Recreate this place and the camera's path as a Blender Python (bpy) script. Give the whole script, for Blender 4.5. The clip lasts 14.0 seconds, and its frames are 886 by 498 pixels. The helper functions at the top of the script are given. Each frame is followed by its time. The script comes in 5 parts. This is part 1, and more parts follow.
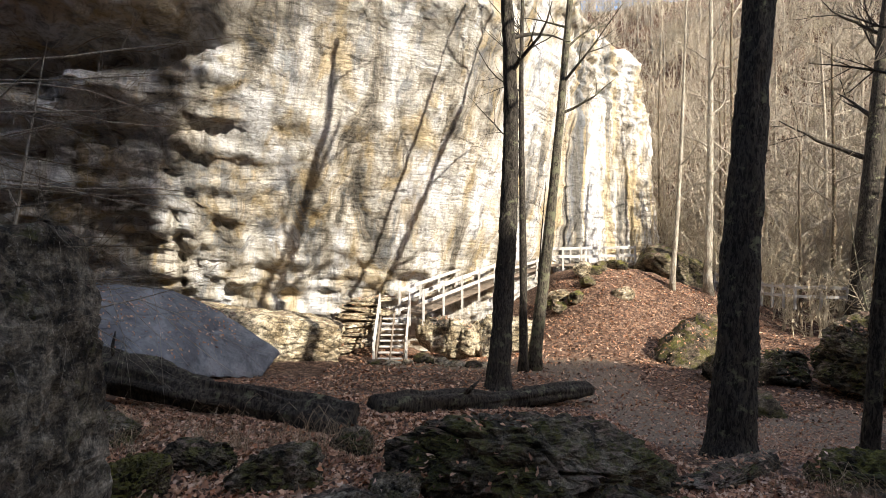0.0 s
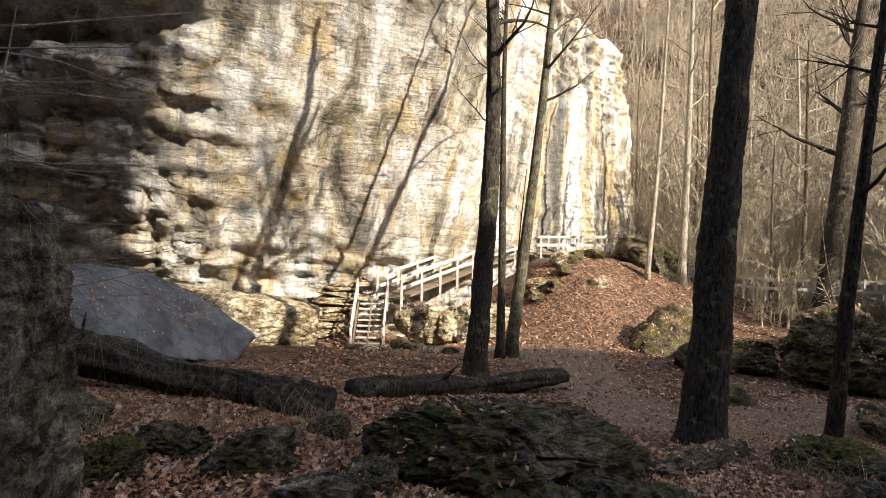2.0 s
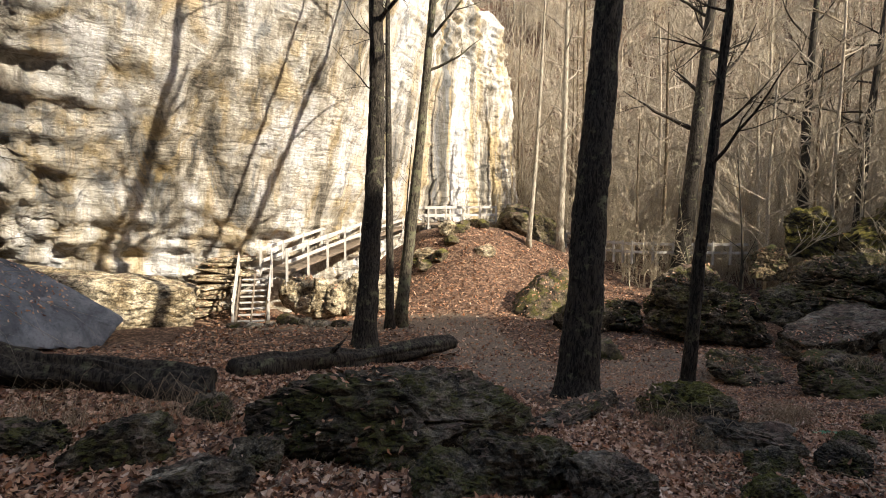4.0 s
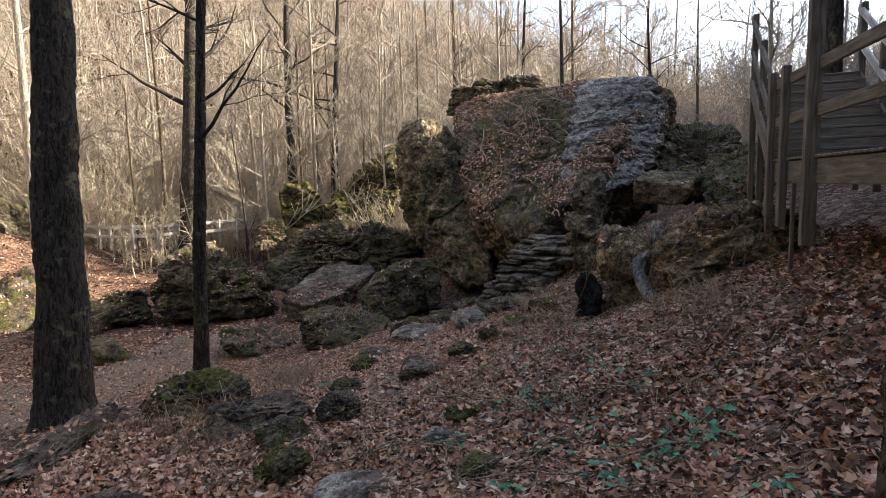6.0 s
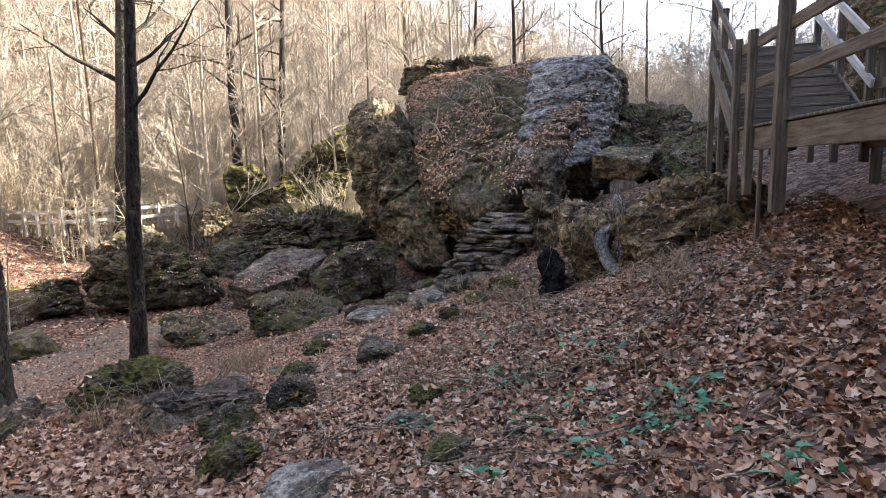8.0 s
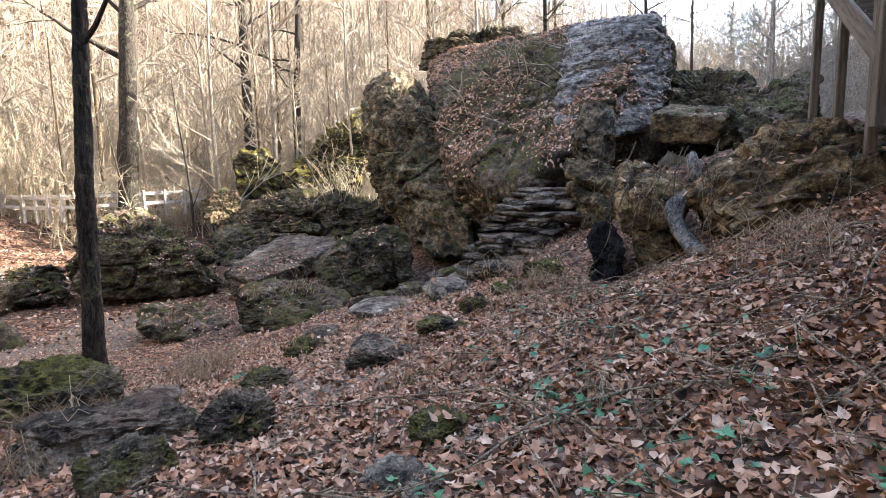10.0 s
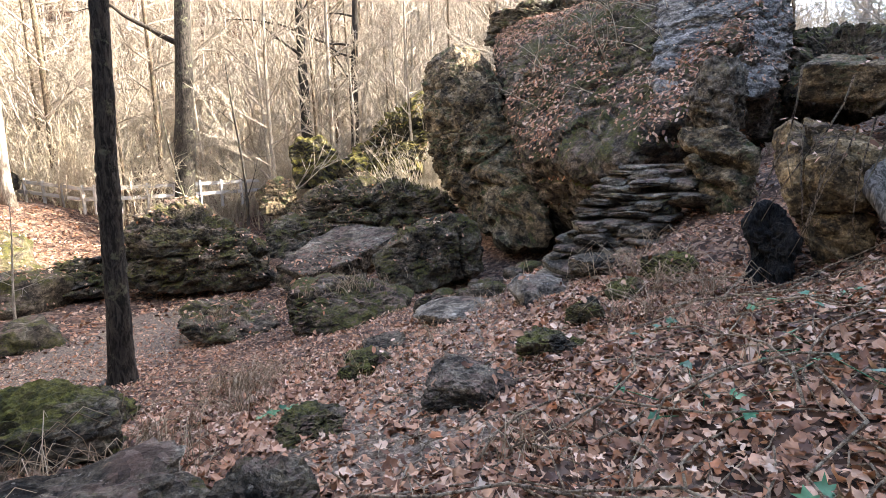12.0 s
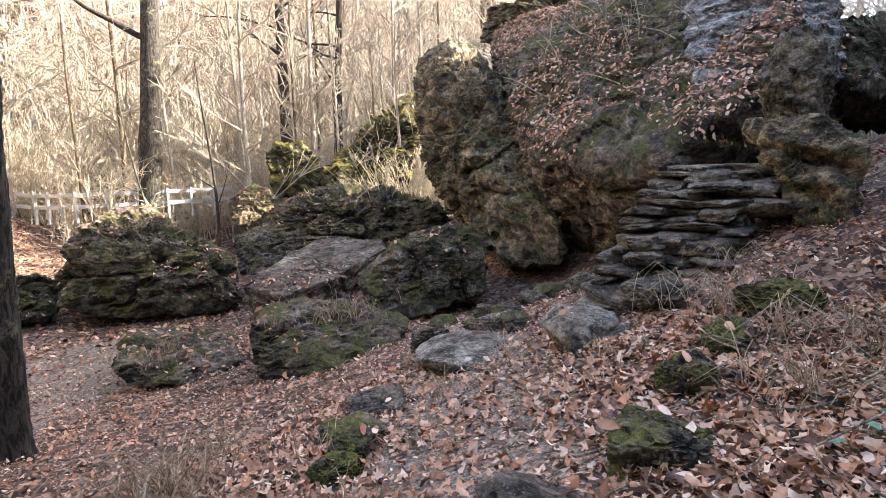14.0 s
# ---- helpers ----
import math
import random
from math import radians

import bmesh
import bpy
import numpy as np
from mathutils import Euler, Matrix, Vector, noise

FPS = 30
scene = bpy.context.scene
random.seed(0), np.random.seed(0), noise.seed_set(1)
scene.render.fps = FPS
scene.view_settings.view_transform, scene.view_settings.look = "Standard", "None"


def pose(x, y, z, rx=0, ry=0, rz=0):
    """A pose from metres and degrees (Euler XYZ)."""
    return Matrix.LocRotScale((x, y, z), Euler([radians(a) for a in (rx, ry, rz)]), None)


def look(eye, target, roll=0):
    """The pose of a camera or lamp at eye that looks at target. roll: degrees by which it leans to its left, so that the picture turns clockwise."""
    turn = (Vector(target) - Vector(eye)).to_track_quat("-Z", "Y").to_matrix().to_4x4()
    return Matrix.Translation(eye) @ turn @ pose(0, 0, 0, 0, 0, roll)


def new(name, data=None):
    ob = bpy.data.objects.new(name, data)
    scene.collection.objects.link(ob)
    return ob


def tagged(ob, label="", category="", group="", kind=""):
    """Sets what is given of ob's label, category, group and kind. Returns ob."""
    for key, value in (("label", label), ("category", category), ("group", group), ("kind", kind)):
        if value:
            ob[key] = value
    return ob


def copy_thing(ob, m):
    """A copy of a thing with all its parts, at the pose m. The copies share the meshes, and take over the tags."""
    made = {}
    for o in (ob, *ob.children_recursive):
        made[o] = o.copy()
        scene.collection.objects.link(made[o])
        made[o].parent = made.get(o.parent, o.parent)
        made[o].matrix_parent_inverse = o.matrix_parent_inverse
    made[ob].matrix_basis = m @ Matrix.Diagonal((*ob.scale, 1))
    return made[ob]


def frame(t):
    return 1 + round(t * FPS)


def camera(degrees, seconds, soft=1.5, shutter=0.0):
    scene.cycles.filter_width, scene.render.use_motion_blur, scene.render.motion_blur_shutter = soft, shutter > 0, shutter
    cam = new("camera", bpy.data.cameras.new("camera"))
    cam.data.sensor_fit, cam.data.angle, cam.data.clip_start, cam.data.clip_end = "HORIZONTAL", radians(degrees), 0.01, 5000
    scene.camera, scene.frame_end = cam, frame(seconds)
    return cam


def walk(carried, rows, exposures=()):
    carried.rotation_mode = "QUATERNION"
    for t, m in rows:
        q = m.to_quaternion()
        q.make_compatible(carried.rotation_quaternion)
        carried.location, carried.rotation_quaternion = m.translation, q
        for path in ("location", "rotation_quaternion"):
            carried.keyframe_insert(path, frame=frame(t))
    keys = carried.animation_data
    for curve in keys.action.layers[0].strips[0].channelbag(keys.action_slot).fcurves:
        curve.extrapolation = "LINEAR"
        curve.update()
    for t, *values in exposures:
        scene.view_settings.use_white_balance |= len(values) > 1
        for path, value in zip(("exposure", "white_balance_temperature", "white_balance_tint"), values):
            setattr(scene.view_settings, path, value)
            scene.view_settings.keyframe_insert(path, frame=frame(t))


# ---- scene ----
cam = camera(75.9, 14.0, soft=0.7)
METRES, EYE, TILT, LEAN, TURN = 8.0, 1.5, 0.0, 0.0, 0.0
ROWS = [
    (0.0, 0.0, 0.0, 0.0, 0.0, 0.0, -0.0),
    (0.5, 0.0017, 0.0007, 0.0005, -4.62, -0.23, -0.61),
    (1.0, -0.0039, 0.0027, 0.0001, -4.97, -0.38, -0.75),
    (1.5, -0.0066, 0.0042, -0.0019, -2.91, -1.14, -1.25),
    (2.0, -0.0066, 0.0055, -0.0021, -2.22, -1.34, -1.15),
    (4.5, 0.0102, 0.0243, -0.0099, -23.31, -5.73, -0.06),
    (5.0, 0.0486, 0.038, -0.0138, -37.29, -6.83, 0.41),
    (5.5, 0.072, 0.0548, -0.0167, -51.57, -7.47, 0.92),
    (6.0, 0.0808, 0.0678, -0.0122, -60.12, -6.57, 1.41),
    (6.5, 0.0881, 0.0628, -0.0123, -63.79, -6.72, 1.72),
    (7.0, 0.0862, 0.0672, -0.014, -66.31, -7.3, 1.76),
    (7.5, 0.0895, 0.0751, -0.0217, -65.73, -7.91, 1.43),
    (8.0, 0.1248, 0.1096, -0.044, -65.05, -7.97, 1.47),
    (10.5, 0.4246, 0.2612, -0.1425, -61.55, -8.29, 1.45),
    (11.0, 0.4661, 0.3027, -0.1541, -60.07, -8.45, 1.57),
    (11.5, 0.511, 0.3311, -0.1494, -58.13, -8.68, 1.88),
    (12.0, 0.5476, 0.3814, -0.1601, -57.07, -8.74, 2.17),
    (12.5, 0.5901, 0.4308, -0.1588, -57.12, -8.39, 2.13),
    (13.0, 0.6453, 0.4681, -0.1607, -57.72, -8.04, 2.1),
    (13.5, 0.693, 0.507, -0.1823, -58.1, -7.95, 2.02),
    (14.0, 0.7378, 0.5495, -0.1825, -58.69, -7.61, 1.82),
]
walk(cam, [(t, pose(0, 0, EYE, TILT, LEAN, TURN) @ pose(METRES * x, METRES * y, METRES * z, 90 + pitch, roll, yaw)) for t, x, y, z, yaw, pitch, roll in ROWS],
     exposures=[(0, 1.3, 6500, 10), (1.0, 1.3, 6700, 10), (2.0, 1.25, 6950, 10), (4.4, 1.2, 7000, 10), (5.0, 1.3, 7000, 10), (5.5, 1.65, 6900, 11), (6.0, 1.92, 6700, 12), (7.0, 2.33, 6500, 13), (8.2, 2.75, 6450, 13), (10.5, 2.95, 6450, 13), (14.0, 3.08, 6450, 13)])


# world, sun and sky
SUN_BEARING, SUN_HEIGHT = 136.0, 31.0
world = bpy.data.worlds.new("sky")
scene.world = world
world.use_nodes = True
wn = world.node_tree.nodes
sky = wn.new("ShaderNodeTexSky")
sky.sky_type = "NISHITA"
sky.sun_disc = False
sky.sun_elevation, sky.sun_rotation = radians(SUN_HEIGHT), radians(SUN_BEARING)
sky.altitude, sky.air_density, sky.dust_density = 200.0, 1.0, 2.0
world.node_tree.links.new(sky.outputs[0], wn["Background"].inputs[0])
wn["Background"].inputs[1].default_value = 0.15
sun_way = Vector((math.sin(radians(SUN_BEARING)) * math.cos(radians(SUN_HEIGHT)),
                  math.cos(radians(SUN_BEARING)) * math.cos(radians(SUN_HEIGHT)), math.sin(radians(SUN_HEIGHT))))
sun = new("sun", bpy.data.lights.new("sun", "SUN"))
sun.data.energy, sun.data.angle, sun.data.color = 4.2, radians(0.6), (1.0, 0.93, 0.82)
sun.matrix_world = look(sun_way * 100, (0, 0, 0))


# ---------------------------------------------------------------- noise
def hash3(i, j, k, seed):
    n = (i.astype(np.int64) * 73856093) ^ (j.astype(np.int64) * 19349663) ^ (k.astype(np.int64) * 83492791) ^ (seed * 2654435761)
    n = (n ^ (n >> 13)) & 0x7fffffff
    n = (n * (n * n % 15731 + 789221) + 1376312589) & 0x7fffffff
    n = ((n ^ (n >> 16)) * 73244475) & 0x7fffffff
    return (n & 0xffffff) / float(0x800000) - 1.0


def vnoise(x, y, z=None, seed=0):
    """Smooth value noise in -1..1 at arrays of places."""
    x, y = np.asarray(x, float), np.asarray(y, float)
    z = np.zeros_like(x) if z is None else np.asarray(z, float)
    i, j, k = np.floor(x), np.floor(y), np.floor(z)
    u, v, w = x - i, y - j, z - k
    u, v, w = u * u * (3 - 2 * u), v * v * (3 - 2 * v), w * w * (3 - 2 * w)
    r = 0
    for a in (0, 1):
        for b in (0, 1):
            for c in (0, 1):
                r = r + hash3(i + a, j + b, k + c, seed) * (u if a else 1 - u) * (v if b else 1 - v) * (w if c else 1 - w)
    return r


def fbm(x, y, z=None, octaves=4, seed=0, gain=0.5):
    r, amp, f = 0, 1.0, 1.0
    z = np.zeros_like(np.asarray(x, float)) if z is None else np.asarray(z, float)
    for o in range(octaves):
        r = r + amp * vnoise(np.asarray(x) * f + 7.3 * o, np.asarray(y) * f - 3.1 * o, z * f + 1.7 * o, seed + o)
        amp, f = amp * gain, f * 2.03
    return r


def step01(a, b, x):
    s = np.clip((np.asarray(x, float) - a) / (b - a), 0, 1)
    return s * s * (3 - 2 * s)


# ---------------------------------------------------------------- materials
def material(name, rough=0.9, bump=0.3):
    m = bpy.data.materials.new(name)
    m.use_nodes = True
    nt = m.node_tree
    b = nt.nodes["Principled BSDF"]
    b.inputs["Roughness"].default_value = rough
    b.inputs["Specular IOR Level"].default_value = 0.25
    return m, nt, b


def node(nt, kind, **values):
    n = nt.nodes.new(kind)
    for key, v in values.items():
        n.inputs[key.replace("_", " ")].default_value = v
    return n


def place_of(nt, scale=(1, 1, 1), rot=(0, 0, 0), world=True):
    """World (or object) coordinates, stretched."""
    if world:
        g = nt.nodes.new("ShaderNodeNewGeometry").outputs["Position"]
    else:
        g = nt.nodes.new("ShaderNodeTexCoord").outputs["Object"]
    mp = nt.nodes.new("ShaderNodeMapping")
    mp.inputs["Scale"].default_value, mp.inputs["Rotation"].default_value = scale, rot
    nt.links.new(g, mp.inputs["Vector"])
    return mp.outputs[0]


def noise_of(nt, vec, scale, detail=4.0, rough=0.6, distort=0.0):
    n = node(nt, "ShaderNodeTexNoise", Scale=scale, Detail=detail, Roughness=rough, Distortion=distort)
    nt.links.new(vec, n.inputs["Vector"])
    return n.outputs["Fac"]


def ramp(nt, fac, stops, ease=False):
    r = nt.nodes.new("ShaderNodeValToRGB")
    el = r.color_ramp.elements
    while len(el) < len(stops):
        el.new(0.5)
    for e, (p, c) in zip(el, stops):
        e.position = p
        e.color = (*c, 1) if len(c) == 3 else c
    nt.links.new(fac, r.inputs[0])
    return r.outputs[0]


def mix(nt, fac, a, b, how="MIX"):
    m = nt.nodes.new("ShaderNodeMix")
    m.data_type, m.blend_type = "RGBA", how
    for sock, v in ((m.inputs[0], fac), (m.inputs[6], a), (m.inputs[7], b)):
        if isinstance(v, (int, float)):
            sock.default_value = v
        elif isinstance(v, tuple):
            sock.default_value = (*v, 1)
        else:
            nt.links.new(v, sock)
    return m.outputs[2]


def calc(nt, op, a, b=0.0):
    m = nt.nodes.new("ShaderNodeMath")
    m.operation = op
    m.use_clamp = op != "SINE"
    for sock, v in ((m.inputs[0], a), (m.inputs[1], b)):
        if isinstance(v, (int, float)):
            sock.default_value = v
        else:
            nt.links.new(v, sock)
    return m.outputs[0]


def bump_of(nt, b, height, strength=0.5, distance=0.03):
    n = node(nt, "ShaderNodeBump", Strength=strength, Distance=distance)
    nt.links.new(height, n.inputs["Height"])
    nt.links.new(n.outputs[0], b.inputs["Normal"])


def up_mask(nt, lo, hi):
    """How far a face looks upward, as a mask for moss and litter."""
    g = nt.nodes.new("ShaderNodeNewGeometry")
    s = nt.nodes.new("ShaderNodeSeparateXYZ")
    nt.links.new(g.outputs["Normal"], s.inputs[0])
    m = nt.nodes.new("ShaderNodeMapRange")
    m.inputs[1].default_value, m.inputs[2].default_value = lo, hi
    nt.links.new(s.outputs[2], m.inputs[0])
    return m.outputs[0]


def rock_material(name, dark, mid, light, moss=0.5, litter=0.3, streak=(1, 1, 1), moss_col=((0.024, 0.026, 0.009), (0.135, 0.125, 0.022))):
    """Limestone: blotches, lichen specks, moss and litter on what looks upward; shade of pits and cracks is put into
    the colour.
    """
    m, nt, b = material(name, 0.92)
    p = place_of(nt, streak)
    q = place_of(nt)
    n1 = noise_of(nt, p, 1.3, 8, 0.7, 0.5)
    n2 = noise_of(nt, q, 11.0, 8, 0.75)
    c = ramp(nt, n1, [(0.38, dark), (0.5, mid), (0.62, light)])
    # mottling that also darkens the bump's hollows: pit shade painted into the colour
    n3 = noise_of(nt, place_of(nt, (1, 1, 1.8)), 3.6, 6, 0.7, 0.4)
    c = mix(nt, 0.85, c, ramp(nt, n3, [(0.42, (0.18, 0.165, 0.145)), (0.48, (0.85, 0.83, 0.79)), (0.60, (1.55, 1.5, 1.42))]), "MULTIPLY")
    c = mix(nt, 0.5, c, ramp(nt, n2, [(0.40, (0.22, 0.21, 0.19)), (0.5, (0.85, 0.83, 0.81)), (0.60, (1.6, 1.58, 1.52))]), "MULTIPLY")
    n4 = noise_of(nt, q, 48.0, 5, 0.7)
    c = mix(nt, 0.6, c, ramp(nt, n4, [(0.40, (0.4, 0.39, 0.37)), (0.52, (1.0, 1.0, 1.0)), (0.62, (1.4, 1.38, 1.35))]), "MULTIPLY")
    w = noise_of(nt, q, 3.0, 3)
    warp = nt.nodes.new("ShaderNodeVectorMath")
    warp.operation = "MULTIPLY_ADD"
    nt.links.new(w, warp.inputs[0])
    warp.inputs[1].default_value = (0.35, 0.35, 0.35)
    nt.links.new(q, warp.inputs[2])
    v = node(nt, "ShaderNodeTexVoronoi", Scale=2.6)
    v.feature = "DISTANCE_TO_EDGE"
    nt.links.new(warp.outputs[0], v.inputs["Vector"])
    # crack lines with their shade painted in as dark cell edges
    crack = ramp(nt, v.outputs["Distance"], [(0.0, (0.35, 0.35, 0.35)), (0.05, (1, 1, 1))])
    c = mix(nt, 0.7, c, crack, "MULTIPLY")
    lich = ramp(nt, noise_of(nt, q, 26.0, 4, 0.6), [(0.62, (0, 0, 0)), (0.68, (1, 1, 1))])
    c = mix(nt, calc(nt, "MULTIPLY", lich, 0.5), c, tuple(min(0.6, 1.5 * k) for k in light))
    if litter:
        mk = calc(nt, "MULTIPLY", up_mask(nt, 0.45, 0.8), ramp(nt, noise_of(nt, q, 2.3, 6, 0.7), [(0.58 - 0.25 * litter, (0, 0, 0)), (0.66 - 0.2 * litter, (1, 1, 1))]))
        lv = node(nt, "ShaderNodeTexVoronoi", Scale=12.0)
        nt.links.new(q, lv.inputs["Vector"])
        sep = nt.nodes.new("ShaderNodeSeparateColor")
        nt.links.new(lv.outputs["Color"], sep.inputs[0])
        c = mix(nt, calc(nt, "MULTIPLY", mk, 0.8), c, ramp(nt, sep.outputs[0], [(0.0, (0.05, 0.032, 0.022)), (0.5, (0.17, 0.105, 0.075)), (1.0, (0.30, 0.21, 0.16))]))
    if moss:
        mk = calc(nt, "MULTIPLY", up_mask(nt, -0.2, 0.6), ramp(nt, noise_of(nt, q, 2.0, 8, 0.75), [(0.66 - 0.25 * moss, (0, 0, 0)), (0.74 - 0.25 * moss, (1, 1, 1))]))
        c = mix(nt, calc(nt, "MULTIPLY", mk, 0.85), c, ramp(nt, noise_of(nt, q, 18.0, 6, 0.7), [(0.35, moss_col[0]), (0.65, moss_col[1])]))
    nt.links.new(c, b.inputs["Base Color"])
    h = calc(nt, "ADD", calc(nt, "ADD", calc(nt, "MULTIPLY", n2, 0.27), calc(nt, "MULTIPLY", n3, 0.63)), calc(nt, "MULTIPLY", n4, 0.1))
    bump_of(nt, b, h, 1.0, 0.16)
    return m


# the dark tones are set low to carry the shade of cracks and undersides
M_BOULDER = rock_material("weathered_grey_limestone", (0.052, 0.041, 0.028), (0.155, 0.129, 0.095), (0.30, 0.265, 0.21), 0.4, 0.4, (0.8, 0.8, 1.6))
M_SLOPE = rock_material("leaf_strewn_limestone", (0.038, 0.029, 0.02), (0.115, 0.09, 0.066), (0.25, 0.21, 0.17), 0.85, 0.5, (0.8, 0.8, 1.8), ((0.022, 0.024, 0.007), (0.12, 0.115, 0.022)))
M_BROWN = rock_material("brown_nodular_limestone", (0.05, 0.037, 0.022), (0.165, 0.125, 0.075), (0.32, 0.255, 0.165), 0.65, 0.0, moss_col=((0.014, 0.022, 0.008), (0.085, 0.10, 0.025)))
M_DARKROCK = rock_material("dark_mossy_rock", (0.034, 0.027, 0.019), (0.105, 0.086, 0.06), (0.22, 0.188, 0.14), 0.75, 0.35)
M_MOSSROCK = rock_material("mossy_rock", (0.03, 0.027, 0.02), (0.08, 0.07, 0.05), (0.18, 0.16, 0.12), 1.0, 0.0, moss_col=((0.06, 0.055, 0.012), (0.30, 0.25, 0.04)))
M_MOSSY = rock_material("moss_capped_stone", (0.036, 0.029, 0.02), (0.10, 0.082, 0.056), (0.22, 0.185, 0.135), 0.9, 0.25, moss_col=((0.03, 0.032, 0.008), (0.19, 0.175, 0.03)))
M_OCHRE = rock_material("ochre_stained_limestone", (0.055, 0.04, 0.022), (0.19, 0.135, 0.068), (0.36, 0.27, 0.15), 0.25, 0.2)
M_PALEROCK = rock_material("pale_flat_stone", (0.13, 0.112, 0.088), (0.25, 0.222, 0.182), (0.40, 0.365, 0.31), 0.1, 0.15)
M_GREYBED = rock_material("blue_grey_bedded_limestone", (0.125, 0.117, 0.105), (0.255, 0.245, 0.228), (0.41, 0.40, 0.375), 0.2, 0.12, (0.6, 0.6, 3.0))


def slab_material():
    m, nt, b = material("smooth_grey_slab", 0.75)
    q = place_of(nt)
    # slab greys, with the blue and darkness of skylit shade put into them
    c = ramp(nt, noise_of(nt, q, 1.2, 8, 0.65, 0.4), [(0.38, (0.09, 0.094, 0.10)), (0.52, (0.15, 0.155, 0.165)), (0.64, (0.23, 0.235, 0.24))])
    c = mix(nt, 0.5, c, ramp(nt, noise_of(nt, q, 13.0, 6, 0.7), [(0.36, (0.5, 0.5, 0.5)), (0.46, (1, 1, 1)), (0.66, (1.15, 1.15, 1.15))]), "MULTIPLY")
    nt.links.new(c, b.inputs["Base Color"])
    bump_of(nt, b, noise_of(nt, q, 6.0, 6, 0.7), 0.5, 0.05)
    return m


M_SLAB = slab_material()
M_BUFF = rock_material("buff_limestone", (0.18, 0.14, 0.085), (0.42, 0.36, 0.25), (0.62, 0.56, 0.44), 0.2, 0.2)


def cliff_material():
    """Pale limestone with long wash streaks: white, ochre, slate grey, and a fine broken grain."""
    m, nt, b = material("streaked_limestone_cliff", 0.85)
    q = place_of(nt)
    tall = place_of(nt, (1.0, 1.0, 0.10), (0.25, 0, 0))
    fine = place_of(nt, (4.0, 4.0, 0.5), (0.25, 0, 0))
    flat = place_of(nt, (0.6, 0.6, 3.2))
    c = ramp(nt, noise_of(nt, tall, 0.5, 8, 0.66, 0.8), [(0.36, (0.16, 0.15, 0.13)), (0.44, (0.46, 0.41, 0.33)), (0.50, (0.70, 0.66, 0.58)), (0.58, (0.86, 0.85, 0.84))])
    ochre = ramp(nt, noise_of(nt, tall, 0.62, 6, 0.62, 0.9), [(0.50, (0, 0, 0)), (0.60, (1, 1, 1))])
    c = mix(nt, calc(nt, "MULTIPLY", ochre, 0.6), c, (0.62, 0.46, 0.22))
    grey = ramp(nt, noise_of(nt, place_of(nt, (1, 1, 0.09), (0.3, 0, 0.2)), 0.75, 7, 0.68, 0.7), [(0.54, (0, 0, 0)), (0.62, (1, 1, 1))])
    c = mix(nt, calc(nt, "MULTIPLY", grey, 0.7), c, (0.22, 0.235, 0.25))
    c = mix(nt, 0.55, c, ramp(nt, noise_of(nt, fine, 1.3, 6, 0.7), [(0.40, (0.38, 0.35, 0.31)), (0.50, (1.0, 1.0, 1.0))]), "MULTIPLY")
    crack = noise_of(nt, flat, 1.6, 8, 0.75, 0.6)
    spots = ramp(nt, noise_of(nt, q, 0.35, 4), [(0.42, (0, 0, 0)), (0.6, (1, 1, 1))])
    broken = ramp(nt, crack, [(0.40, (0.15, 0.13, 0.105)), (0.455, (0.92, 0.9, 0.87)), (0.6, (1.1, 1.09, 1.08))])
    c = mix(nt, calc(nt, "ADD", calc(nt, "MULTIPLY", spots, 0.6), 0.12), c, broken, "MULTIPLY")
    nt.links.new(c, b.inputs["Base Color"])
    h = calc(nt, "ADD", calc(nt, "MULTIPLY", crack, 0.6), calc(nt, "MULTIPLY", noise_of(nt, q, 4.0, 8, 0.75), 0.4))
    bump_of(nt, b, h, 1.0, 0.35)
    return m


M_CLIFF = cliff_material()


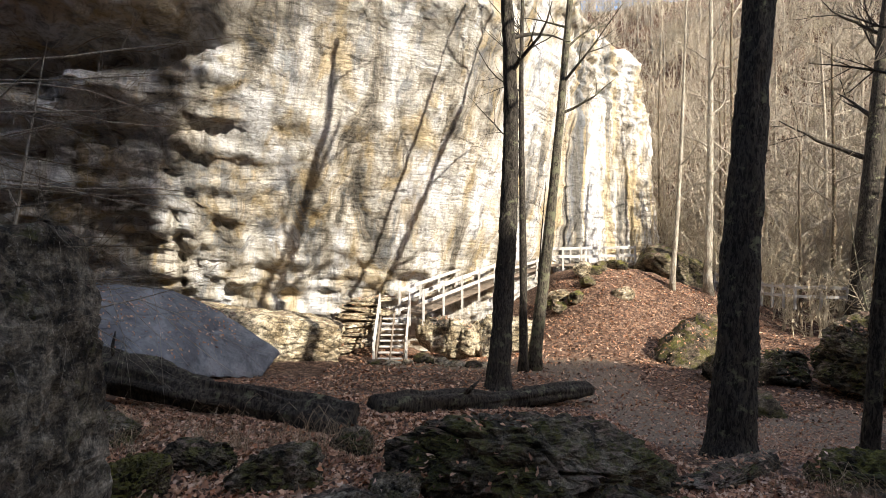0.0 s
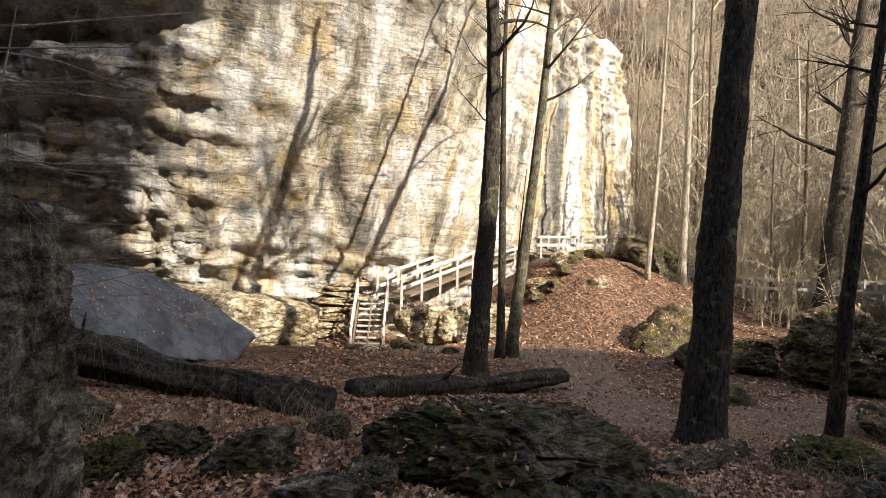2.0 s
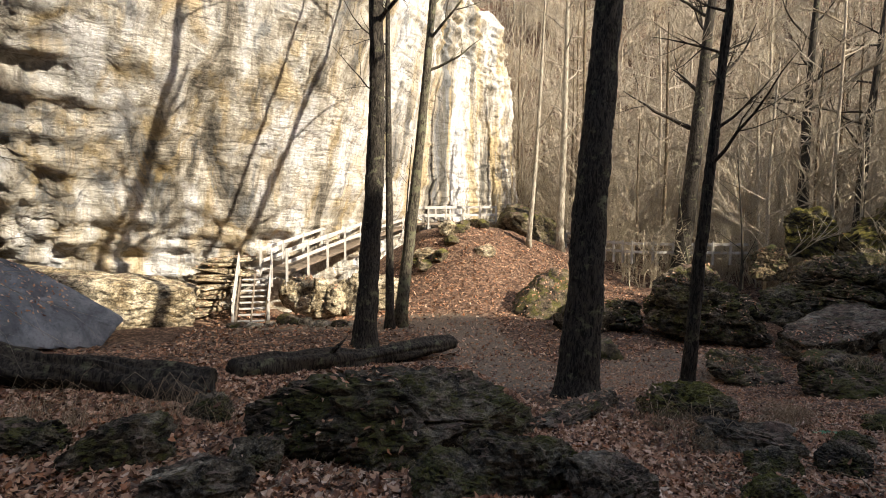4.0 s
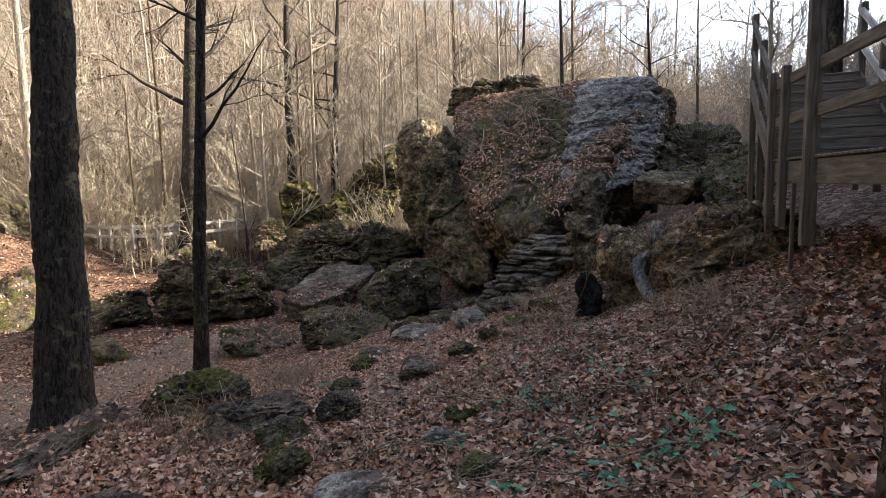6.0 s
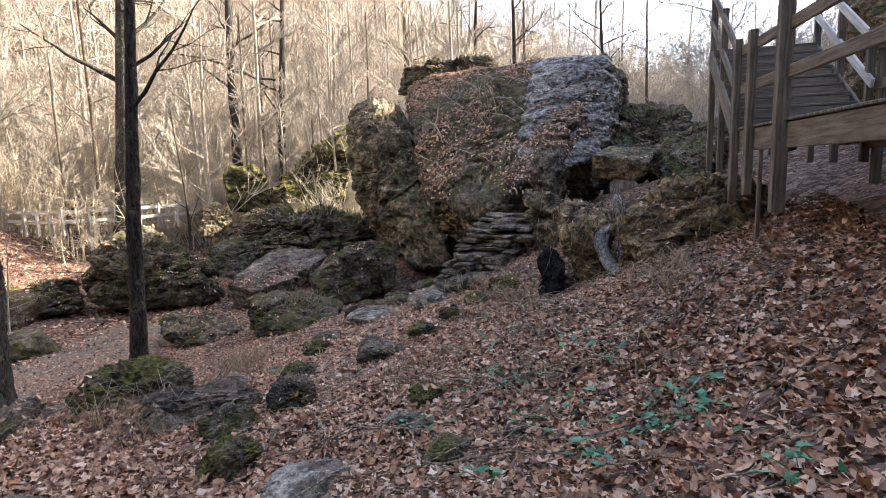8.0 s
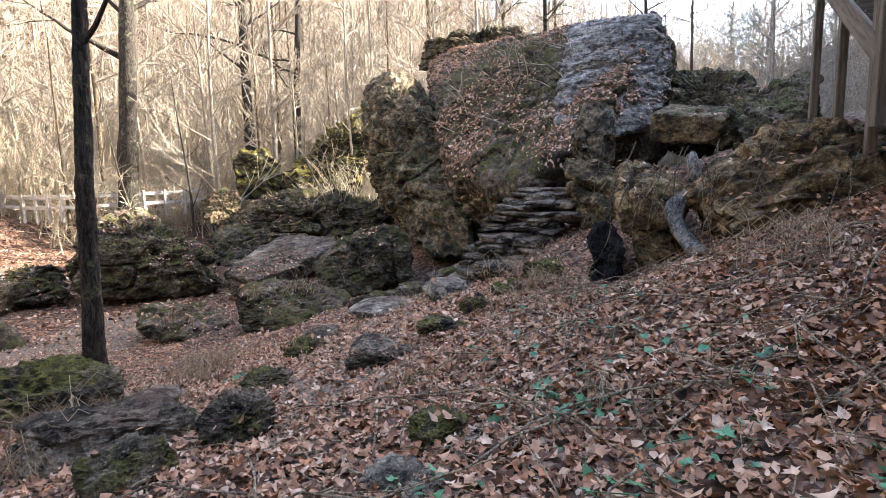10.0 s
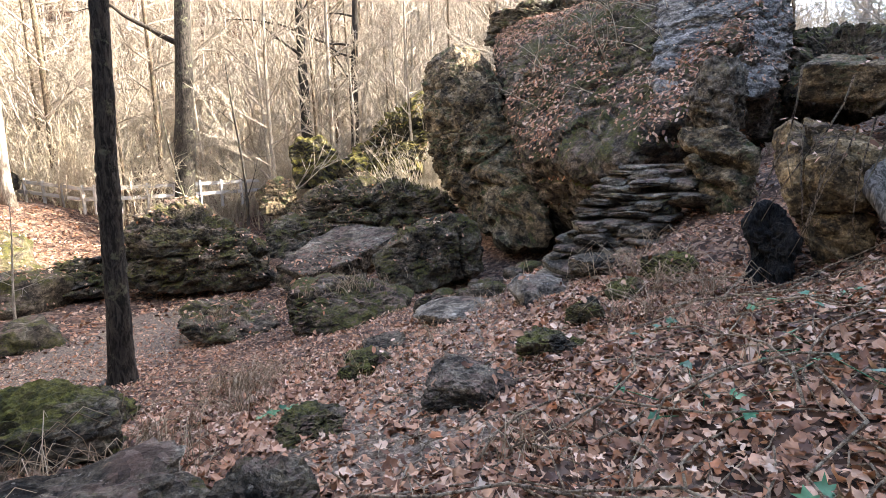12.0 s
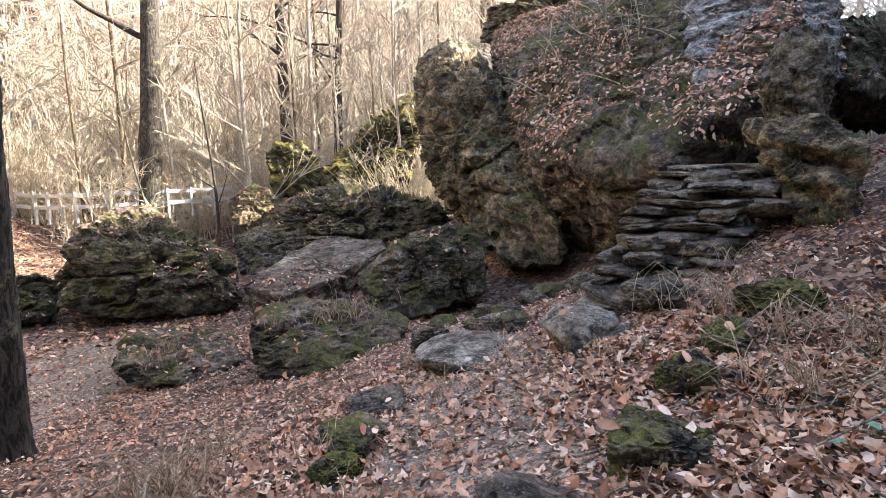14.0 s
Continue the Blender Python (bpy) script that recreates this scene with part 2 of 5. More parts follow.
def litter_material():
    """Leaf litter, with bare trodden gravel where the mesh's path value says so. Shade between leaves is put into its
    colour.
    """
    m, nt, b = material("leaf_litter_ground", 0.95)
    q = place_of(nt)
    vor = []
    for s, seed in ((9.0, 0.0), (14.0, 3.3), (23.0, 7.7)):
        v = node(nt, "ShaderNodeTexVoronoi", Scale=s, Randomness=1.0)
        mp = nt.nodes.new("ShaderNodeMapping")
        mp.inputs["Location"].default_value = (seed, seed * 2, 0)
        nt.links.new(q, mp.inputs["Vector"])
        nt.links.new(mp.outputs[0], v.inputs["Vector"])
        sep = nt.nodes.new("ShaderNodeSeparateColor")
        nt.links.new(v.outputs["Color"], sep.inputs[0])
        vor.append((sep, v))
    # litter tones, darkened to paint in the shade of gaps under the loose leaves
    leaf = ramp(nt, vor[0][0].outputs[0], [(0.0, (0.025, 0.014, 0.009)), (0.35, (0.09, 0.048, 0.028)), (0.7, (0.20, 0.11, 0.066)), (1.0, (0.40, 0.28, 0.19))])
    leaf2 = ramp(nt, vor[1][0].outputs[1], [(0.0, (0.02, 0.013, 0.009)), (0.5, (0.10, 0.056, 0.038)), (1.0, (0.28, 0.195, 0.145))])
    leaf = mix(nt, ramp(nt, vor[2][0].outputs[2], [(0.45, (0, 0, 0)), (0.55, (1, 1, 1))]), leaf, leaf2)
    big = noise_of(nt, q, 0.6, 5, 0.6)
    leaf = mix(nt, 0.7, leaf, ramp(nt, big, [(0.3, (0.55, 0.52, 0.50)), (0.7, (1.15, 1.1, 1.05))]), "MULTIPLY")
    gravel = ramp(nt, noise_of(nt, q, 22.0, 6, 0.8), [(0.38, (0.045, 0.031, 0.021)), (0.5, (0.165, 0.118, 0.082)), (0.62, (0.38, 0.295, 0.215))])
    at = nt.nodes.new("ShaderNodeAttribute")
    at.attribute_name = "path"
    edge = calc(nt, "ADD", at.outputs["Fac"], calc(nt, "MULTIPLY", calc(nt, "SUBTRACT", noise_of(nt, q, 5.0, 8, 0.75), 0.5), 2.4))
    mk = ramp(nt, edge, [(0.5, (0, 0, 0)), (0.75, (1, 1, 1))])
    c = mix(nt, mk, leaf, gravel)
    nt.links.new(c, b.inputs["Base Color"])
    h = calc(nt, "ADD", calc(nt, "MULTIPLY", vor[0][0].outputs[1], 0.5), calc(nt, "MULTIPLY", vor[1][0].outputs[0], 0.4))
    bump_of(nt, b, h, 0.9, 0.04)
    return m


M_GROUND = litter_material()


def bark_material(name, dark, light, lichen=0.0, rough_scale=1.0):
    m, nt, b = material(name, 0.95)
    p = place_of(nt, (11 * rough_scale, 11 * rough_scale, 2.6 * rough_scale), world=False)
    q = place_of(nt, world=False)
    n = noise_of(nt, p, 2.0, 6, 0.7, 0.8)
    c = ramp(nt, n, [(0.43, dark), (0.57, light)])
    c = mix(nt, 0.6, c, ramp(nt, noise_of(nt, q, 1.7, 5), [(0.3, (0.6, 0.58, 0.55)), (0.7, (1.2, 1.18, 1.12))]), "MULTIPLY")
    if lichen:
        mk = ramp(nt, noise_of(nt, q, 3.2, 6, 0.7), [(0.60 - 0.2 * lichen, (0, 0, 0)), (0.68 - 0.2 * lichen, (1, 1, 1))])
        c = mix(nt, calc(nt, "MULTIPLY", mk, 0.7), c, (0.20, 0.20, 0.12))
    nt.links.new(c, b.inputs["Base Color"])
    bump_of(nt, b, n, 1.0, 0.06)
    return m


M_BARK = bark_material("dark_grey_bark", (0.02, 0.017, 0.013), (0.085, 0.072, 0.058), 0.15)
M_BARKBROWN = bark_material("ridged_brown_bark", (0.035, 0.024, 0.016), (0.31, 0.235, 0.155), 0.2, 2.6)
M_BARKLICHEN = bark_material("lichen_grey_bark", (0.04, 0.034, 0.025), (0.16, 0.14, 0.105), 0.5)
M_BARKPALE = bark_material("pale_smooth_bark", (0.26, 0.22, 0.17), (0.50, 0.46, 0.38), 0.0, 0.6)
M_TWIG = bark_material("grey_brown_twigs", (0.30, 0.25, 0.19), (0.58, 0.51, 0.41))
M_SHRUB = bark_material("tan_brush_stems", (0.40, 0.33, 0.23), (0.70, 0.61, 0.46))
M_DEADWOOD = bark_material("weathered_dead_wood", (0.10, 0.09, 0.075), (0.36, 0.33, 0.29))
M_STICK = bark_material("bleached_tan_sticks", (0.16, 0.115, 0.075), (0.50, 0.40, 0.28))
M_CHAR = bark_material("charred_wood", (0.004, 0.004, 0.004), (0.022, 0.02, 0.018), 0.0, 1.4)
M_LOG = bark_material("rotting_log_bark", (0.018, 0.014, 0.011), (0.085, 0.07, 0.052), 0.15, 0.7)


def wood_material(name, dark, light, along=(1.2, 14, 14)):
    m, nt, b = material(name, 0.8)
    p = place_of(nt, along, world=False)
    n = noise_of(nt, p, 1.6, 6, 0.65, 0.5)
    c = ramp(nt, n, [(0.32, dark), (0.65, light)])
    c = mix(nt, 0.6, c, ramp(nt, noise_of(nt, place_of(nt), 2.5, 5), [(0.3, (0.6, 0.6, 0.58)), (0.7, (1.15, 1.15, 1.12))]), "MULTIPLY")
    nt.links.new(c, b.inputs["Base Color"])
    bump_of(nt, b, n, 0.5, 0.01)
    return m


M_TIMBER = wood_material("weathered_deck_timber", (0.07, 0.055, 0.04), (0.22, 0.18, 0.135))
M_RAIL = wood_material("sun_bleached_rail", (0.36, 0.33, 0.30), (0.62, 0.59, 0.55))
M_TREAD = wood_material("dark_stair_timber", (0.10, 0.075, 0.055), (0.24, 0.19, 0.145))


def leaf_material(name, stops, rough=0.75):
    m, nt, b = material(name, rough)
    g = nt.nodes.new("ShaderNodeNewGeometry")
    c = ramp(nt, g.outputs["Random Per Island"], stops)
    c = mix(nt, 0.6, c, ramp(nt, noise_of(nt, place_of(nt), 25.0, 3), [(0.3, (0.65, 0.62, 0.6)), (0.7, (1.15, 1.15, 1.15))]), "MULTIPLY")
    nt.links.new(c, b.inputs["Base Color"])
    b.inputs["Specular IOR Level"].default_value = 0.35
    return m


M_LEAF = leaf_material("dry_fallen_leaves", [(0.0, (0.07, 0.03, 0.016)), (0.25, (0.26, 0.118, 0.06)), (0.5, (0.43, 0.213, 0.113)), (0.74, (0.58, 0.338, 0.20)), (0.91, (0.72, 0.52, 0.37)), (0.96, (0.42, 0.16, 0.065)), (1.0, (0.46, 0.19, 0.08))], 0.6)
M_IVY = leaf_material("green_ground_ivy", [(0.0, (0.025, 0.09, 0.035)), (0.6, (0.05, 0.18, 0.075)), (1.0, (0.12, 0.28, 0.12))], 0.45)
M_GRASS = leaf_material("dry_grass_and_stems", [(0.0, (0.20, 0.13, 0.075)), (0.6, (0.40, 0.28, 0.165)), (1.0, (0.56, 0.44, 0.29))])


# ---------------------------------------------------------------- mesh helpers
def mesh_of(name, verts, faces, mats, smooth=True):
    me = bpy.data.meshes.new(name)
    me.from_pydata([tuple(v) for v in verts], [], faces)
    for m in (mats if isinstance(mats, (list, tuple)) else [mats]):
        me.materials.append(m)
    if smooth:
        me.polygons.foreach_set("use_smooth", [True] * len(me.polygons))
    me.update()
    return me


def part(name, me, parent=None, label=""):
    ob = new(name, me)
    ob.parent = parent
    if label:
        tagged(ob, label)
    return ob


def thing(name, x, y, z, label, category, group="", kind=""):
    e = new(name)
    e.location = (x, y, z)
    e.empty_display_size = 0.2
    return tagged(e, label, category, group, kind)


def grid_faces(nu, nv, wrap=False):
    out = []
    for i in range(nu - 1):
        for j in range(nv if wrap else nv - 1):
            k = (j + 1) % nv
            out.append((i * nv + j, i * nv + k, (i + 1) * nv + k, (i + 1) * nv + j))
    return out


class Tubes:
    """Collects tapered tubes into one mesh."""

    def __init__(self):
        self.v, self.f = [], []

    def add(self, pts, radii, sides=6, cap=True, lump=0.0, seed=0, ridge=0.0):
        pts = [Vector(p) for p in pts]
        base = len(self.v)
        n = len(pts)
        d = (pts[1] - pts[0]).normalized()
        side = d.orthogonal().normalized()
        for i, p in enumerate(pts):
            t = (pts[min(i + 1, n - 1)] - pts[max(i - 1, 0)]).normalized()
            side = (side - t * side.dot(t)).normalized()
            other = t.cross(side)
            for k in range(sides):
                a = 2 * math.pi * k / sides
                r = radii[i]
                if lump:
                    r *= 1 + lump * noise.noise(Vector((math.cos(a) * 1.5, math.sin(a) * 1.5, p.z * 1.2 + p.x * 0.7 + seed)))
                if ridge:
                    u = Vector((math.cos(a) * 0.25 / 0.028, math.sin(a) * 0.25 / 0.028, p.z * 6.5))
                    r += ridge * (abs(noise.noise(u)) * 2.2 - 0.5 + 0.5 * noise.noise(u * 2.3))
                self.v.append(p + (side * math.cos(a) + other * math.sin(a)) * r)
        for i in range(n - 1):
            for k in range(sides):
                m = (k + 1) % sides
                self.f.append((base + i * sides + k, base + i * sides + m, base + (i + 1) * sides + m, base + (i + 1) * sides + k))
        if cap:
            self.f.append(tuple(base + (n - 1) * sides + k for k in range(sides)))
            self.f.append(tuple(base + k for k in reversed(range(sides))))

    def mesh(self, name, mat):
        return mesh_of(name, self.v, self.f, mat)


def box_mesh(name, size, mat, bevel=0.008):
    bm = bmesh.new()
    bmesh.ops.create_cube(bm, size=1.0)
    bmesh.ops.scale(bm, vec=size, verts=bm.verts)
    bmesh.ops.bevel(bm, geom=bm.edges[:], offset=bevel, segments=1, affect="EDGES")
    me = bpy.data.meshes.new(name)
    bm.to_mesh(me)
    bm.free()
    me.materials.append(mat)
    return me


# ---------------------------------------------------------------- the ground
KNOLLS = [(6.8, 32.5, 3.6, 3.6), (13.5, 32, 3.2, 2.0), (22, 35, 6.5, 3.0), (8, 9, 6.0, -1.5), (17, -4, 6.0, 1.8), (17, 14, 6.0, -0.69), (8, 27, 3.2, 1.37), (5, 1, 2.0, -0.59), (17, 20, 2.0, -0.77), (5, -4, 3.2, 1.77), (12, -4, 3.2, -0.63), (17, 9, 2.0, -0.93), (5, -4, 2.0, -1.06), (-10, 27, 3.2, 0.5), (5, 9, 3.2, 0.69), (2, 9, 2.0, -0.29), (2, -4, 2.0, -0.37), (17, 5, 6.0, 0.36), (-3, 1, 2.0, 0.26), (10.9, 2.95, 0.9, -0.42), (11.5, -4.6, 1.6, 1.3)]


def TERRAIN(x, y):
    z = -0.130 + 0.0027 * np.clip(x, -20, 30) + -0.1282 * np.clip(y, -10, 32)
    for a, b, w, h in KNOLLS:
        z = z + h * np.exp(-((x - a) ** 2 + (y - b) ** 2) / (2 * w * w))
    return z


def hill_height(bearing):
    """Height of the wooded hills round the valley, by compass bearing from the start. The ridge behind is unseen, added
    to cast shade.
    """
    b = np.asarray(bearing)
    # from about 104 on: unseen ridge, heights chosen for where its shadow ends
    keys = [(-180, 46), (-60, 30), (-20, 30), (10, 46), (45, 46), (60, 34), (72, 24), (85, 16), (92, 13), (98, 16), (104, 25), (112, 30.5), (118, 31.5), (122, 33), (125.5, 41), (131, 53), (180, 48)]
    return np.interp(b, [k[0] for k in keys], [k[1] for k in keys])


def ground(x, y):
    x, y = np.asarray(x, float), np.asarray(y, float)
    z = TERRAIN(x, y)
    r = np.hypot(x, y)
    bearing = np.degrees(np.arctan2(x, y))
    back = step01(95, 118, np.abs(bearing))
    start = 34 * (1 - back) + 9 * back
    end = 105 * (1 - back) + 45 * back
    return z + hill_height(bearing) * step01(start, end, r) + 0.8 * fbm(x * 0.2, y * 0.2, octaves=4, seed=5) * step01(20, 34, r)


def rough(x, y):
    return 0.05 * fbm(x * 1.3, y * 1.3, octaves=3, seed=11) + 0.018 * fbm(x * 6, y * 6, octaves=2, seed=12)


def height(x, y):
    return ground(x, y) + rough(x, y) * (1 - 0.6 * path_value(x, y))


def segment_distance(x, y, ax, ay, bx, by):
    t = np.clip(((x - ax) * (bx - ax) + (y - ay) * (by - ay)) / ((bx - ax) ** 2 + (by - ay) ** 2), 0, 1)
    return np.hypot(x - ax - t * (bx - ax), y - ay - t * (by - ay))


def path_value(x, y):
    """1 on the trodden trails, falling to 0 beside them."""
    near = np.minimum(segment_distance(x, y, 7.2, 5.3, 10.5, 6.9), segment_distance(x, y, 10.5, 6.9, 13.6, 9.0))
    low = np.minimum(segment_distance(x, y, 5.2, 12.0, 11.5, 15.0), segment_distance(x, y, 5.2, 12.0, 5.2, 20.5))
    low = np.minimum(low, segment_distance(x, y, 5.5, 20.5, -1.5, 22.5))
    return np.maximum(1 - step01(0.35, 1.15, near), 0.9 - 0.9 * step01(0.8, 2.4, low))


def build_ground():
    n = 420
    s = np.linspace(-1, 1, n)
    ax = 6.0 + 5.0 * np.sinh(s * 4.9)
    ay = 6.5 + 5.0 * np.sinh(s * 4.9)
    gx, gy = np.meshgrid(ax, ay, indexing="ij")
    x, y = gx.ravel(), gy.ravel()
    z = height(x, y)
    me = mesh_of("ground", np.stack([x, y, z], 1).tolist(), [f[::-1] for f in grid_faces(n, n)], M_GROUND)
    me.attributes.new("path", "FLOAT", "POINT").data.foreach_set("value", path_value(x, y))
    return tagged(new("ground", me), "forest floor covered with dry brown leaves and gravel trails", "ground", kind="structure")

build_ground()


# ---------------------------------------------------------------- the cliff
CLIFF_LINE = [(-60, 2), (-34, 19), (-21, 25), (-12, 27.7), (-4, 30), (3, 33), (8, 37.5), (12.5, 40.5), (16.4, 42.5), (18, 46), (20, 54), (24, 75)]


def build_cliff():
    """A rock shelter wall that leans far out over the valley, its top running into the wooded slope."""
    nu, nv = 330, 210
    px, py = np.array([p[0] for p in CLIFF_LINE], float), np.array([p[1] for p in CLIFF_LINE], float)
    d = np.concatenate([[0], np.cumsum(np.hypot(np.diff(px), np.diff(py)))])
    seen = np.interp([-40, 17.5], px, d)
    s = np.concatenate([np.linspace(0, seen[0], 20)[:-1], np.linspace(seen[0], seen[1], nu - 34), np.linspace(seen[1], d[-1], 16)[1:]])
    bx, by = np.interp(s, d, px), np.interp(s, d, py)
    k = np.ones(9) / 9
    bx = np.convolve(np.pad(bx, 4, "edge"), k, "valid")
    by = np.convolve(np.pad(by, 4, "edge"), k, "valid")
    tx, ty = np.gradient(bx), np.gradient(by)
    ln = np.hypot(tx, ty)
    ox, oy = ty / ln, -tx / ln
    lean = np.interp(bx, [-40, -20, -10, -2, 3, 7, 12, 20], [0.5, 0.66, 0.74, 0.66, 0.4, 0.1, -0.03, -0.2])
    top = np.interp(bx, [-40, -6, -2, 2, 6, 12, 16, 20], [24, 24, 20, 17.5, 16.5, 16, 15.5, 10])
    base = np.interp(bx, [-40, -10, 0, 6, 12, 20], [-4, -4.2, -4.0, -3.0, -2.5, -2.5])
    v = np.concatenate([np.linspace(0, 1, nv - 30), 1 + np.linspace(0, 1, 31)[1:]])
    u, vv = np.meshgrid(np.arange(len(s)), v, indexing="ij")
    h = np.minimum(vv, 1) * (top - base)[u]
    out = lean[u] * h * (1 - 0.012 * h)
    z = base[u] + h
    X, Y = bx[u], by[u]
    left = 1 - step01(-15, -8.5, X)
    ragged = 1 - step01(-15, -5, X)
    # the cave under the roof
    level = z - 0.12 * (X + 14) + 0.5 * fbm(X * 0.4, Y * 0.4, z * 0.3, 4, 31)
    out = out - 3.2 * left * np.exp(-((level - 8.3) / 0.8) ** 2) - 1.0 * left * np.exp(-((level - 5.6) / 0.25) ** 2)
    out = out + 0.9 * step01(4.5, 7.5, z + 0.3 * vnoise(X * 0.5, Y * 0.5, z * 0, 3)) * (1 - step01(-13, -3, X))
    # beds, buttresses, flakes
    bed = vnoise(X * 0.16, Y * 0.16, z * 1.5, 21) + 0.6 * vnoise(X * 0.3, Y * 0.3, z * 3.4, 22)
    low = 1 - step01(-1.5, 2.5, z)
    broken = np.clip(0.12 + 0.35 * left + 0.38 * ragged + 0.55 * low + 0.5 * step01(9, 13, z), 0, 1.3)
    out = out + 0.45 * fbm(X * 0.16, Y * 0.16, z * 0.09, 3, 23) + (0.03 + 0.34 * broken) * bed + (0.45 + 0.2 * left) * broken * fbm(X * 0.7, Y * 0.7, z * 1.7, 5, 24, 0.7)
    out = out + 0.16 * fbm(X * 1.1, Y * 1.1, z * 0.5, 5, 25, 0.6)
    out = out - 0.35 * broken * (np.abs(vnoise(X * 0.45, Y * 0.45, z * 0.25, 26)) < 0.06)
    above = np.clip(vv - 1, 0, 1) * 34
    out = out - above
    z = z + above * 0.62 + (above > 0) * 0.8 * fbm(X * 0.3 + above * 0.2, Y * 0.3, above * 0.3, 3, 27)
    x, y = X + ox[u] * out, Y + oy[u] * out
    faces = [f[::-1] for f in grid_faces(len(s), len(v))]
    me = mesh_of("cliff", np.stack([x.ravel(), y.ravel(), z.ravel()], 1).tolist(), faces, [M_CLIFF, M_GROUND])
    which = np.zeros((len(s) - 1, len(v) - 1), int)
    which[:, nv - 30:] = 1
    me.polygons.foreach_set("material_index", which.ravel().tolist())
    me.update()
    return tagged(new("cliff", me), "tall overhanging pale limestone cliff with ochre streaks and dark ledges", "cliff", kind="structure")


build_cliff()


# ---------------------------------------------------------------- rocks
def rock_mesh(name, size, seed, mat, detail=4, power=3.5, lump=0.22, bed=0.0, shape=None, cuts=16):
    """A rounded block, split along flat broken faces, then pitted and roughened."""
    bm = bmesh.new()
    bmesh.ops.create_icosphere(bm, subdivisions=detail, radius=1.0)
    co = np.array([v.co[:] for v in bm.verts])
    faces = [[v.index for v in f.verts] for f in bm.faces]
    bm.free()
    rng = np.random.default_rng(seed)
    n = co / (np.sum(np.abs(co) ** power, 1) ** (1 / power))[:, None]
    f = n * 1.0
    n = n * (1 + lump * fbm(f[:, 0] * 1.3 + seed, f[:, 1] * 1.3, f[:, 2] * 1.3, 2, seed))[:, None]
    for _ in range(cuts):
        d = rng.normal(size=3)
        d /= np.linalg.norm(d)
        along = n @ d
        over = np.clip(along - along.max() * rng.uniform(0.66, 0.94), 0, None)
        n = n - 0.92 * over[:, None] * d
    p = shape(n) if shape else n * np.array(size)
    big = max(size) if not shape else 6.0
    g = p / big * 3.0
    rad = co / np.maximum(np.linalg.norm(co, axis=1), 1e-6)[:, None]
    warp = 0.6 * fbm(g[:, 0], g[:, 1] + seed, g[:, 2], 2, seed + 2)
    ridge = 1 - 2 * np.abs(vnoise(g[:, 0] * 1.5 + warp, g[:, 1] * 1.5 + seed, g[:, 2] * 2.0 + warp, seed + 5))
    ridge2 = 1 - 2 * np.abs(vnoise(g[:, 0] * 3.9 + warp, g[:, 1] * 3.9 + seed, g[:, 2] * 4.6, seed + 6))
    k = 0.045 * ridge + 0.035 * ridge2 + 0.055 * fbm(g[:, 0] * 4 + seed, g[:, 1] * 4, g[:, 2] * 5, 4, seed + 7, 0.68)
    k = k - 0.09 * np.exp(-(vnoise(g[:, 0] * 1.3, g[:, 1] * 1.3 + seed, g[:, 2] * 1.9, seed + 8) / 0.06) ** 2)
    if bed:
        k = k + bed * vnoise(g[:, 0] * 0.3, g[:, 1] * 0.3 + seed, p[:, 2] * 9, seed + 3)
    p = p + rad * (k * big * min(1.3, 0.35 + 4 * lump))[:, None] * (np.clip(np.array(size) / big, 0.4, 1) if not shape else 1.0)
    return mesh_of(name, p.tolist(), faces, mat, detail < 5)


def rock(name, x, y, z, size, seed, mat, label, turn=0.0, tip=0.0, roll=0.0, detail=4, power=3.5, lump=0.22, bed=0.0, group="", category="rock", cuts=16):
    ob = new(name, rock_mesh(name, size, seed, mat, detail, power, lump, bed, None, cuts))
    ob.matrix_world = pose(x, y, z, tip, roll, turn)
    return tagged(ob, label, category, group)


